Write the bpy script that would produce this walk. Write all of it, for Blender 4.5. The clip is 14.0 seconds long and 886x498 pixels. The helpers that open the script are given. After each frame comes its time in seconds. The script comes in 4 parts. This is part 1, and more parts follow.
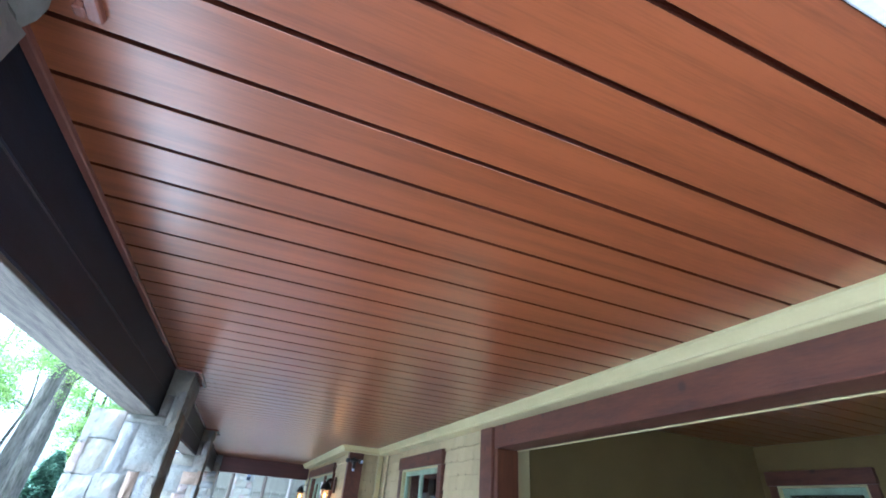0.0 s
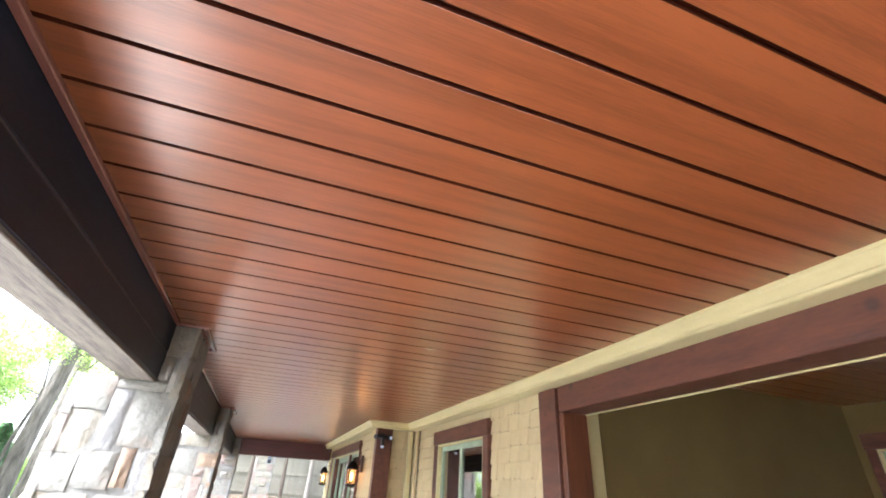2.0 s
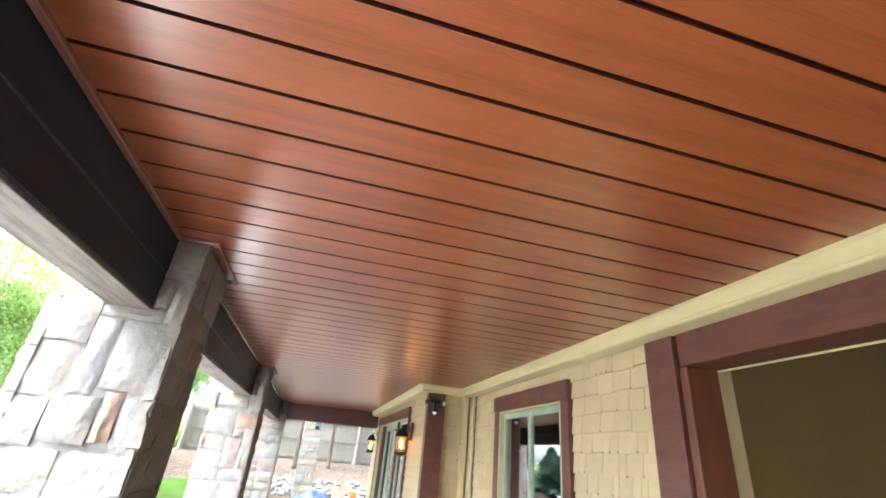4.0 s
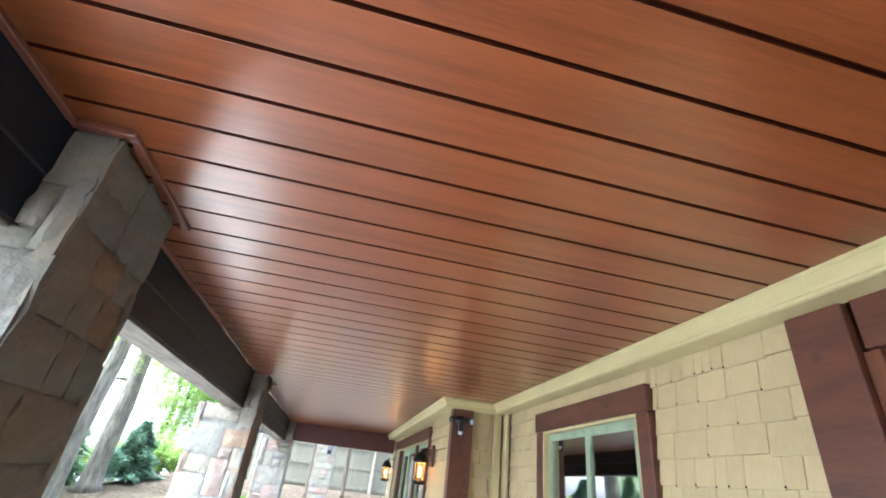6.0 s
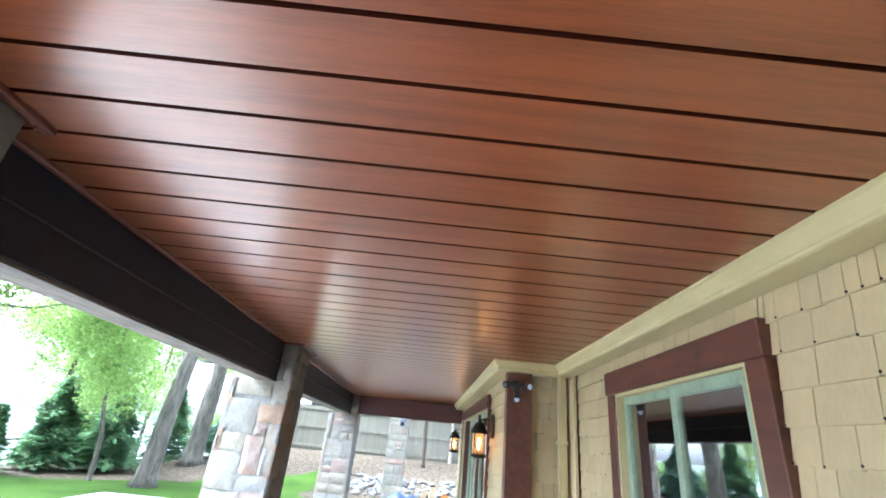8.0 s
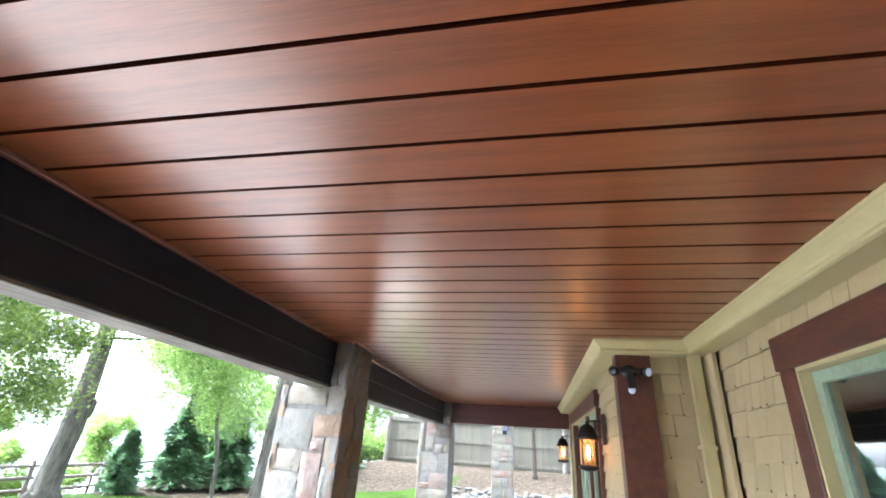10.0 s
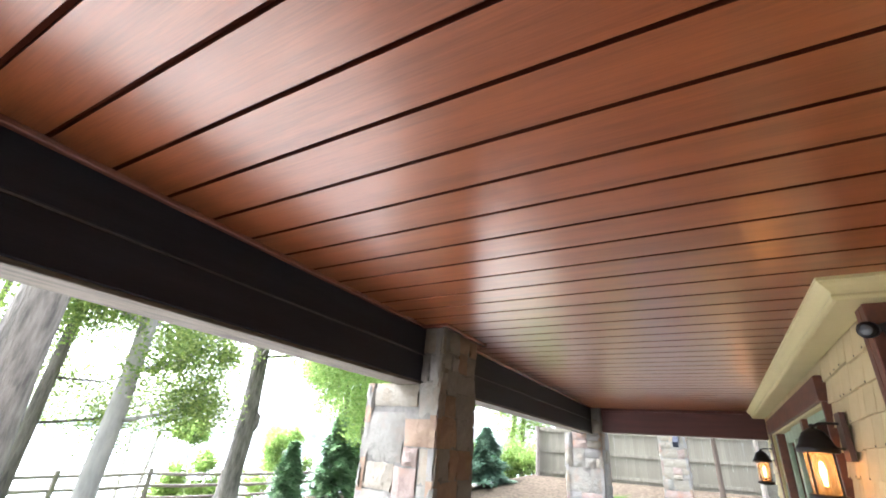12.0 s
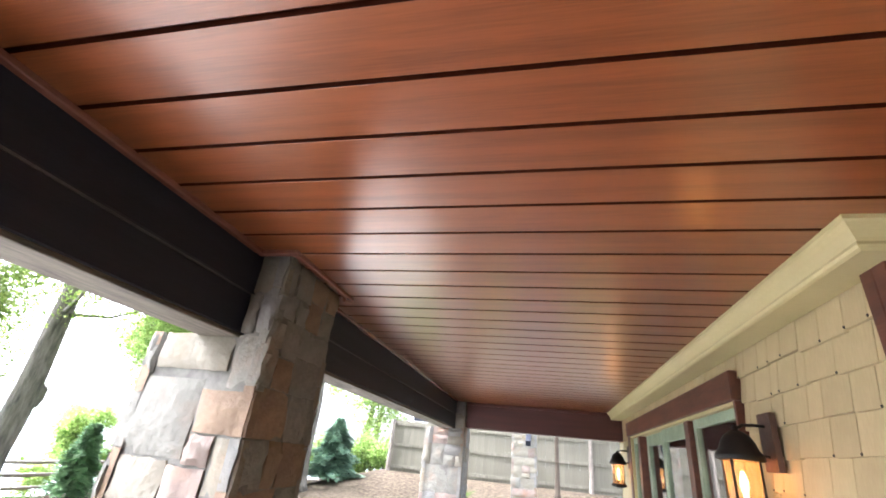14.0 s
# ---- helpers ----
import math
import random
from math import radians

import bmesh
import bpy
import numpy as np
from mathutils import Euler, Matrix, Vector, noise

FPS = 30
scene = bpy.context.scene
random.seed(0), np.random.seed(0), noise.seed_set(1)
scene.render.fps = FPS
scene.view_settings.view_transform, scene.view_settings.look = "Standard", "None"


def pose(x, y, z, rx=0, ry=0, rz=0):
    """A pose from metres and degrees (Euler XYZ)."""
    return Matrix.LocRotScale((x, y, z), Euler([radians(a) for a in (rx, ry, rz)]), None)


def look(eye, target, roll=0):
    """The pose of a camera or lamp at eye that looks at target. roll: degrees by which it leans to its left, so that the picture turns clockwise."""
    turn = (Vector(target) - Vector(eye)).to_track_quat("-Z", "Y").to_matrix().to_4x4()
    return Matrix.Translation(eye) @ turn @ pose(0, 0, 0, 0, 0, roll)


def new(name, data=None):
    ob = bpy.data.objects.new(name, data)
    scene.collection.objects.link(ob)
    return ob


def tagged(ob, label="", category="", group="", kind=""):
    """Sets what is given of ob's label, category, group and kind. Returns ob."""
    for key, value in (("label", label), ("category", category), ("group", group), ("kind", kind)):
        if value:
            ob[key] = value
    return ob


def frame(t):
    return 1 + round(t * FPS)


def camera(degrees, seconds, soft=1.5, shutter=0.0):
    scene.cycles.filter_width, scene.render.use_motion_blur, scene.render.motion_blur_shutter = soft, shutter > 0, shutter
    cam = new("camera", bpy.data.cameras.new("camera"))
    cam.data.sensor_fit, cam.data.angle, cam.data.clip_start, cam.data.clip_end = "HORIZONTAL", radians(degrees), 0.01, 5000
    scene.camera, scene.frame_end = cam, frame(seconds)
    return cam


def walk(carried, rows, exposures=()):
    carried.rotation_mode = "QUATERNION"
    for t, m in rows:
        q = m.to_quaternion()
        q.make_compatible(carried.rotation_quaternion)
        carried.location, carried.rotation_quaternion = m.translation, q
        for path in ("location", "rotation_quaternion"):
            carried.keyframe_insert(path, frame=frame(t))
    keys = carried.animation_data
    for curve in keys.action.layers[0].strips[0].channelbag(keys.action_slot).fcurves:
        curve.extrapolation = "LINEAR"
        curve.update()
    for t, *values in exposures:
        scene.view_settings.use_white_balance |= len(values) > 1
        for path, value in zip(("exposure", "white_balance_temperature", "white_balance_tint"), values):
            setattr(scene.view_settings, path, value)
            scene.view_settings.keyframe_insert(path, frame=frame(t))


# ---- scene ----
cam = camera(90.4, 14.0, soft=1.8)
PATH = [
    (0, (0.756, 0.068, 1.513), (1.33, 1.681, 2.547), 5.1),
    (0.5, (0.773, 0.302, 1.507), (1.272, 1.96, 2.508), 5.1),
    (1, (0.823, 0.505, 1.500), (1.320, 2.171, 2.488), 4.9),
    (1.5, (0.755, 0.784, 1.487), (1.3, 2.432, 2.481), 3.3),
    (2, (0.76, 1.015, 1.483), (1.32, 2.673, 2.451), 3.5),
    (2.5, (0.811, 1.285, 1.47), (1.285, 2.965, 2.446), 4.4),
    (3, (0.833, 1.526, 1.461), (1.283, 3.238, 2.392), 5.0),
    (3.5, (0.839, 1.794, 1.469), (1.293, 3.53, 2.352), 4.8),
    (4, (0.888, 2.055, 1.47), (1.291, 3.813, 2.334), 5.6),
    (6.5, (1.154, 3.342, 1.472), (1.434, 5.074, 2.433), 6.5),
    (7, (1.271, 3.546, 1.504), (1.502, 5.301, 2.435), 5.6),
    (7.5, (1.422, 3.722, 1.53), (1.524, 5.52, 2.399), 5.6),
    (8, (1.552, 3.897, 1.574), (1.566, 5.723, 2.390), 5.8),
    (10.5, (1.790, 5.234, 1.604), (1.244, 6.977, 2.419), 4.1),
    (11, (1.826, 5.523, 1.606), (1.076, 7.203, 2.390), 4.9),
    (11.5, (1.841, 5.797, 1.613), (0.908, 7.387, 2.389), 5.0),
    (12, (1.717, 6.055, 1.623), (0.781, 7.617, 2.450), 4.3),
    (12.5, (1.676, 6.345, 1.591), (0.684, 7.863, 2.435), 3.3),
    (13, (1.565, 6.637, 1.627), (0.640, 8.197, 2.470), 5.2),
    (13.5, (1.450, 6.848, 1.616), (0.767, 8.515, 2.486), 5.5),
    (14, (1.317, 7.065, 1.638), (0.871, 8.821, 2.485), 6.1),
]
EXPOSURE = [(0.0, 3.7, 4400, 3), (0.5, 4.05, 4800, 8), (1.0, 4.15, 5200, 12), (1.6, 4.15, 5650, 12), (5.0, 4.13, 5550, 9), (7.0, 4.03, 5050, 5),
            (9.0, 3.9, 5150, 7), (11.0, 3.82, 5600, 11), (14.0, 3.95, 5800, 14)]
walk(cam, [(t, look(eye, target, roll)) for t, eye, target, roll in PATH], EXPOSURE)

# ---- world, sun, exposure ----
world = bpy.data.worlds.new("sky")
scene.world = world
world.use_nodes = True
wn = world.node_tree
sky = wn.nodes.new("ShaderNodeTexSky")
sky.sky_type, sky.sun_disc = "NISHITA", False
sky.sun_elevation, sky.sun_rotation = radians(50.7), radians(255)
sky.dust_density, sky.air_density, sky.ozone_density = 5.0, 1.0, 1.0
haze = wn.nodes.new("ShaderNodeHueSaturation")
haze.inputs["Saturation"].default_value = 0.15
wn.links.new(sky.outputs["Color"], haze.inputs["Color"])
wn.links.new(haze.outputs["Color"], wn.nodes["Background"].inputs["Color"])
wn.nodes["Background"].inputs["Strength"].default_value = 0.15

sun = new("sun", bpy.data.lights.new("sun", "SUN"))
sun.data.energy, sun.data.angle, sun.data.color = 1.3, radians(16), (1.0, 0.95, 0.88)
sun.matrix_world = look((-30, -8, 38), (0, 0, 0))

# ---- materials ----


def material(name, base, rough=0.6, metal=0.0, dark=None, scale=4.0, stretch=(1, 1, 1), bump=0.15, fine=40.0, amount=0.5, vary=0.0, spec=0.5, grainy=0.45):
    """A painted or natural surface: broad stains, fine grain and relief, and a shade of its own for each piece."""
    m = bpy.data.materials.new(name)
    m.use_nodes = True
    n, l = m.node_tree.nodes, m.node_tree.links
    b = n["Principled BSDF"]
    b.inputs["Roughness"].default_value, b.inputs["Metallic"].default_value = rough, metal
    b.inputs["Specular IOR Level"].default_value = spec
    co = n.new("ShaderNodeTexCoord")
    mp = n.new("ShaderNodeMapping")
    mp.inputs["Scale"].default_value = stretch
    l.new(co.outputs["Object"], mp.inputs["Vector"])
    broad, grain = n.new("ShaderNodeTexNoise"), n.new("ShaderNodeTexNoise")
    broad.inputs["Scale"].default_value, grain.inputs["Scale"].default_value = scale, fine
    broad.inputs["Detail"].default_value, grain.inputs["Detail"].default_value = 4, 5
    l.new(mp.outputs["Vector"], broad.inputs["Vector"])
    l.new(mp.outputs["Vector"], grain.inputs["Vector"])
    dark = dark or tuple(c * 0.6 for c in base)
    add = n.new("ShaderNodeMath")
    add.operation = "MULTIPLY_ADD"
    l.new(grain.outputs["Fac"], add.inputs[0])
    add.inputs[1].default_value = grainy
    l.new(broad.outputs["Fac"], add.inputs[2])
    ramp = n.new("ShaderNodeValToRGB")
    mid = 0.26 + 0.5 * grainy
    ramp.color_ramp.elements[0].position, ramp.color_ramp.elements[1].position = mid, mid + amount
    ramp.color_ramp.elements[0].color, ramp.color_ramp.elements[1].color = (*dark, 1), (*base, 1)
    l.new(add.outputs[0], ramp.inputs["Fac"])
    colour = ramp.outputs["Color"]
    if vary:
        info, hsv = n.new("ShaderNodeObjectInfo"), n.new("ShaderNodeHueSaturation")
        rng = n.new("ShaderNodeMapRange")
        rng.inputs["To Min"].default_value, rng.inputs["To Max"].default_value = 1 - vary, 1 + vary
        l.new(info.outputs["Random"], rng.inputs["Value"])
        l.new(rng.outputs["Result"], hsv.inputs["Value"])
        l.new(colour, hsv.inputs["Color"])
        colour = hsv.outputs["Color"]
    l.new(colour, b.inputs["Base Color"])
    bp = n.new("ShaderNodeBump")
    bp.inputs["Strength"].default_value, bp.inputs["Distance"].default_value = bump, 0.01
    l.new(grain.outputs["Fac"], bp.inputs["Height"])
    l.new(bp.outputs["Normal"], b.inputs["Normal"])
    return m


def stone_material(name, base, dark, stain):
    """Rough-hewn stone: mottled, with a mineral stain and a strong relief."""
    m = material(name, base, 0.9, dark=dark, scale=7, fine=26, bump=0.5, amount=0.5, vary=0.12)
    n, l = m.node_tree.nodes, m.node_tree.links
    b = n["Principled BSDF"]
    old = b.inputs["Base Color"].links[0].from_socket
    co, ns, ramp, mix = n.new("ShaderNodeTexCoord"), n.new("ShaderNodeTexNoise"), n.new("ShaderNodeValToRGB"), n.new("ShaderNodeMixRGB")
    info, add = n.new("ShaderNodeObjectInfo"), n.new("ShaderNodeVectorMath")
    l.new(co.outputs["Object"], add.inputs[0])
    l.new(info.outputs["Location"], add.inputs[1])
    ns.inputs["Scale"].default_value, ns.inputs["Detail"].default_value = 5.0, 6
    l.new(add.outputs[0], ns.inputs["Vector"])
    ramp.color_ramp.elements[0].position, ramp.color_ramp.elements[1].position = 0.52, 0.78
    l.new(ns.outputs["Fac"], ramp.inputs["Fac"])
    l.new(ramp.outputs["Color"], mix.inputs["Fac"])
    l.new(old, mix.inputs["Color1"])
    mix.inputs["Color2"].default_value = (*stain, 1)
    l.new(mix.outputs["Color"], b.inputs["Base Color"])
    for node in n:
        if node.bl_idname == "ShaderNodeBump":
            node.inputs["Distance"].default_value = 0.022
    return m


def glass_material(name, mirror=0.4, tint=(0.9, 0.93, 0.92)):
    m = bpy.data.materials.new(name)
    m.use_nodes = True
    n, l = m.node_tree.nodes, m.node_tree.links
    n.remove(n["Principled BSDF"])
    clear, gloss, mix = n.new("ShaderNodeBsdfTransparent"), n.new("ShaderNodeBsdfGlossy"), n.new("ShaderNodeMixShader")
    clear.inputs["Color"].default_value = (*tint, 1)
    gloss.inputs["Roughness"].default_value = 0.02
    fr, ma = n.new("ShaderNodeFresnel"), n.new("ShaderNodeMath")
    fr.inputs["IOR"].default_value = 1.5
    ma.operation, ma.use_clamp = "ADD", True
    ma.inputs[1].default_value = mirror
    l.new(fr.outputs["Fac"], ma.inputs[0])
    l.new(ma.outputs[0], mix.inputs["Fac"])
    l.new(clear.outputs[0], mix.inputs[1])
    l.new(gloss.outputs[0], mix.inputs[2])
    l.new(mix.outputs[0], n["Material Output"].inputs["Surface"])
    return m


def glow_material(name, colour, strength):
    m = bpy.data.materials.new(name)
    m.use_nodes = True
    b = m.node_tree.nodes["Principled BSDF"]
    b.inputs["Emission Color"].default_value, b.inputs["Emission Strength"].default_value = (*colour, 1), strength
    b.inputs["Base Color"].default_value = (*colour, 1)
    return m


def leaf_material(name, a, b_):
    """Leaves that let light through, each clump in a shade of its own."""
    m = bpy.data.materials.new(name)
    m.use_nodes = True
    n, l = m.node_tree.nodes, m.node_tree.links
    b = n["Principled BSDF"]
    geo, ramp = n.new("ShaderNodeNewGeometry"), n.new("ShaderNodeValToRGB")
    ramp.color_ramp.elements[0].color, ramp.color_ramp.elements[1].color = (*a, 1), (*b_, 1)
    l.new(geo.outputs["Random Per Island"], ramp.inputs["Fac"])
    l.new(ramp.outputs["Color"], b.inputs["Base Color"])
    b.inputs["Roughness"].default_value = 0.55
    tr, mix = n.new("ShaderNodeBsdfTranslucent"), n.new("ShaderNodeMixShader")
    l.new(ramp.outputs["Color"], tr.inputs["Color"])
    mix.inputs["Fac"].default_value = 0.55
    l.new(b.outputs[0], mix.inputs[1])
    l.new(tr.outputs[0], mix.inputs[2])
    l.new(mix.outputs[0], n["Material Output"].inputs["Surface"])
    return m


M_BOARD = material("mahogany soffit board", (0.236, 0.0655, 0.0180), 0.27, dark=(0.166, 0.0450, 0.0122), scale=2.2, stretch=(0.35, 9, 1), fine=24, bump=0.03, amount=0.5, spec=0.45, grainy=0.75)
M_BOARD.node_tree.nodes["Principled BSDF"].inputs["IOR"].default_value = 1.58
bsdf = M_BOARD.node_tree.nodes["Principled BSDF"]
bsdf.inputs["Coat Weight"].default_value, bsdf.inputs["Coat Roughness"].default_value, bsdf.inputs["Coat IOR"].default_value = 0.6, 0.3, 1.5
bsdf.inputs["Specular Tint"].default_value = (1.0, 0.92, 0.84, 1)
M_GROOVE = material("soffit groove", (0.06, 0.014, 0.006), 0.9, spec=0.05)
M_TRIM_RED = material("mahogany trim", (0.25, 0.095, 0.065), 0.26, scale=3, stretch=(6, 0.6, 6), bump=0.05, spec=0.8)
# near-black stain; the blue tint in it stands in for lens flare haze
M_BEAM = material("near-black stained beam with haze tint", (0.0216, 0.024, 0.036), 0.5, spec=0.22, scale=3, stretch=(6, 0.4, 6), bump=0.12)
M_BEAM_RAW = material("weathered beam underside", (0.137, 0.118, 0.092), 0.8, dark=(0.0525, 0.045, 0.0359), scale=4, stretch=(8, 0.8, 8), fine=20, bump=0.3, amount=0.35)
M_JOINT = material("lighter grey beam joint", (0.10, 0.095, 0.10), 0.7, scale=5)
M_BROWN = material("red-brown stained wood", (0.118, 0.0367, 0.0171), 0.5, dark=(0.0562, 0.0173, 0.0099), scale=3, stretch=(5, 0.9, 5), fine=16, bump=0.15)
bn, bl = M_BROWN.node_tree.nodes, M_BROWN.node_tree.links
where, cells, spot, blend = bn.new("ShaderNodeTexCoord"), bn.new("ShaderNodeTexVoronoi"), bn.new("ShaderNodeValToRGB"), bn.new("ShaderNodeMixRGB")
cells.inputs["Scale"].default_value = 3.2
spot.color_ramp.elements[0].position, spot.color_ramp.elements[1].position = 0.06, 0.13
spot.color_ramp.elements[0].color, spot.color_ramp.elements[1].color = (0.8, 0.8, 0.8, 1), (0, 0, 0, 1)
bl.new(where.outputs["Object"], cells.inputs["Vector"])
bl.new(cells.outputs["Distance"], spot.inputs["Fac"])
bl.new(spot.outputs["Color"], blend.inputs["Fac"])
bl.new(bn["Principled BSDF"].inputs["Base Color"].links[0].from_socket, blend.inputs["Color1"])
blend.inputs["Color2"].default_value = (0.03, 0.012, 0.01, 1)
bl.new(blend.outputs["Color"], bn["Principled BSDF"].inputs["Base Color"])
M_POST = material("orange-brown jamb wood", (0.13, 0.04, 0.014), 0.5, scale=4, stretch=(6, 6, 0.6), bump=0.15)
M_FAR = material("dark red far beam", (0.075, 0.02, 0.016), 0.5, scale=3, stretch=(0.6, 6, 6), bump=0.1)
M_CREAM = material("cream trim paint", (0.469, 0.397, 0.201), 0.5, dark=(0.423, 0.356, 0.177), scale=3, bump=0.06)
M_SHINGLE = material("tan painted shingle", (0.469, 0.372, 0.205), 0.7, dark=(0.409, 0.324, 0.175), scale=3, stretch=(1, 7, 0.7), fine=14, bump=0.14, vary=0.07)
M_GAP = material("shingle backing", (0.252, 0.196, 0.115), 0.9)
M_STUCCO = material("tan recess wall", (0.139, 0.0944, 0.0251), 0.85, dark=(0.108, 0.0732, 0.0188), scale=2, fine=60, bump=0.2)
M_SASH = material("sage green sash", (0.327, 0.408, 0.282), 0.45, scale=5, bump=0.05)
M_GLASS = glass_material("window glass", 0.42)
M_LAMPGLASS = glass_material("lantern glass", 0.04, (1.0, 0.93, 0.8))
ln, ll = M_LAMPGLASS.node_tree.nodes, M_LAMPGLASS.node_tree.links
seeded, both = ln.new("ShaderNodeBsdfTranslucent"), ln.new("ShaderNodeMixShader")
seeded.inputs["Color"].default_value = (0.9, 0.75, 0.5, 1)
both.inputs["Fac"].default_value = 0.16
ll.new(ln["Material Output"].inputs["Surface"].links[0].from_socket, both.inputs[1])
ll.new(seeded.outputs[0], both.inputs[2])
ll.new(both.outputs[0], ln["Material Output"].inputs["Surface"])
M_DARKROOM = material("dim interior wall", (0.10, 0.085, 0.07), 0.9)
M_CURTAIN = material("grey green curtain", (0.40, 0.42, 0.36), 0.9, scale=6, stretch=(1, 8, 0.3))
M_IRON = material("dark bronze metal", (0.028, 0.024, 0.022), 0.5, 0.6, scale=12, bump=0.1)
M_PLATE = material("brown lantern plate", (0.09, 0.045, 0.03), 0.6, scale=8)
M_BLACK = material("black plastic", (0.012, 0.012, 0.014), 0.35, scale=8)
M_BULB = glow_material("lantern bulb", (1.0, 0.42, 0.10), 2.2)
M_LENS = glow_material("sensor lens", (0.5, 0.55, 0.68), 0.02)
M_STONES = [stone_material("pale grey stone", (0.195, 0.187, 0.161), (0.135, 0.13, 0.109), (0.195, 0.146, 0.109)),
            stone_material("buff stone", (0.201, 0.184, 0.144), (0.141, 0.126, 0.0974), (0.178, 0.137, 0.0887)),
            stone_material("blue-grey stone", (0.184, 0.178, 0.164), (0.132, 0.128, 0.117), (0.166, 0.152, 0.13)),
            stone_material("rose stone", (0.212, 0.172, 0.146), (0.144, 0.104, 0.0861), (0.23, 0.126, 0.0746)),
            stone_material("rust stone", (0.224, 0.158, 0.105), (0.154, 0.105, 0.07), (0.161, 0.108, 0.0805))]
M_MORTAR = material("mortar", (0.172, 0.164, 0.144), 0.95, scale=10, bump=0.4)
M_FLOOR = material("porch slate", (0.055, 0.05, 0.047), 0.7, scale=2, fine=25)
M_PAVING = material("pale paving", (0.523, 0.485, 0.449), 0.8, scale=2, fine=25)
# brighter copy of the paving: sunlight is put into its colour
M_PAVING_BOUNCE = material("brighter bounce paving", (0.62, 0.58, 0.54), 0.8, scale=2, fine=25)
M_ROOF = material("roof deck", (0.2, 0.19, 0.18), 0.9)
M_BARK = material("grey bark", (0.132, 0.117, 0.0944), 0.95, dark=(0.0348, 0.0298, 0.0233), scale=9, stretch=(1, 1, 0.22), fine=26, bump=1.0, amount=0.4)
for nd in M_BARK.node_tree.nodes:
    if nd.bl_idname == "ShaderNodeBump":
        nd.inputs["Distance"].default_value = 0.05
M_BARK_PALE = material("smooth pale grey bark", (0.27, 0.255, 0.225), 0.9, dark=(0.17, 0.16, 0.14), scale=6, stretch=(1, 1, 0.3), fine=22, bump=0.4)
M_BARK_DARK = material("brown bark", (0.066, 0.048, 0.033), 0.95, scale=9, stretch=(1, 1, 0.22), fine=26, bump=0.8)
M_BIRCH = material("pale birch bark", (0.6, 0.58, 0.53), 0.9, dark=(0.1, 0.09, 0.08), scale=5, stretch=(0.4, 0.4, 3), amount=0.25, bump=0.3)
M_LEAF = leaf_material("maple leaves", (0.082, 0.135, 0.0287), (0.238, 0.299, 0.0697))
M_LEAF_LIGHT = leaf_material("light leaves", (0.16, 0.27, 0.06), (0.32, 0.42, 0.12))
M_CONIFER = leaf_material("conifer needles", (0.12, 0.235, 0.105), (0.26, 0.38, 0.20))
M_SPRUCE = leaf_material("blue spruce needles", (0.10, 0.18, 0.12), (0.22, 0.33, 0.225))
M_FENCE = material("weathered grey fence board", (0.149, 0.136, 0.104), 0.9, dark=(0.0892, 0.0808, 0.0595), scale=2, stretch=(5, 5, 0.6), fine=10, bump=0.4, vary=0.09)
M_RAIL = material("grey split rail", (0.22, 0.19, 0.16), 0.9, scale=4, fine=15, bump=0.5)
M_ROCK = material("pale river rock", (0.188, 0.179, 0.166), 0.8, scale=6, bump=0.3, vary=0.25)
M_TARP = material("blue tarp", (0.00576, 0.0216, 0.078), 0.6, scale=5, bump=0.3)
M_PLANK = material("bare pine board", (0.325, 0.234, 0.137), 0.7, scale=3, stretch=(5, 5, 0.5))
M_ORANGE = material("orange plastic", (0.385, 0.119, 0.021), 0.5)
# pale grey-green: distance haze is mixed into the leaf colour
M_HILL = leaf_material("haze-tinted far shore", (0.34, 0.38, 0.34), (0.44, 0.47, 0.43))

# ---- mesh helpers ----


def box(bm, x0, x1, y0, y1, z0, z1):
    v = [bm.verts.new((x, y, z)) for x in (x0, x1) for y in (y0, y1) for z in (z0, z1)]
    for i in ((0, 1, 3, 2), (4, 6, 7, 5), (0, 4, 5, 1), (2, 3, 7, 6), (0, 2, 6, 4), (1, 5, 7, 3)):
        bm.faces.new([v[k] for k in i])
    return bm


def mesh_of(name, bm, mat, smooth=False):
    bmesh.ops.recalc_face_normals(bm, faces=bm.faces)
    me = bpy.data.meshes.new(name)
    bm.to_mesh(me)
    bm.free()
    me.materials.append(mat)
    if smooth:
        me.shade_smooth()
    return me


def part(name, bm, mat, parent=None, label="", smooth=False):
    """One mesh object from a bmesh, under a thing or a part."""
    ob = new(name, mesh_of(name, bm, mat, smooth))
    ob.parent = parent
    return tagged(ob, label)


def cube(name, x0, x1, y0, y1, z0, z1, mat, parent=None, label="", bevel=0.004):
    """A board, post or block with eased edges."""
    bm = box(bmesh.new(), x0, x1, y0, y1, z0, z1)
    if bevel:
        bmesh.ops.bevel(bm, geom=list(bm.edges), offset=bevel, segments=1, affect="EDGES")
    return part(name, bm, mat, parent, label)


def thing(name, label, category, kind="", group="", at=(0, 0, 0)):
    ob = new(name)
    ob.location = at
    return tagged(ob, label, category, group, kind)


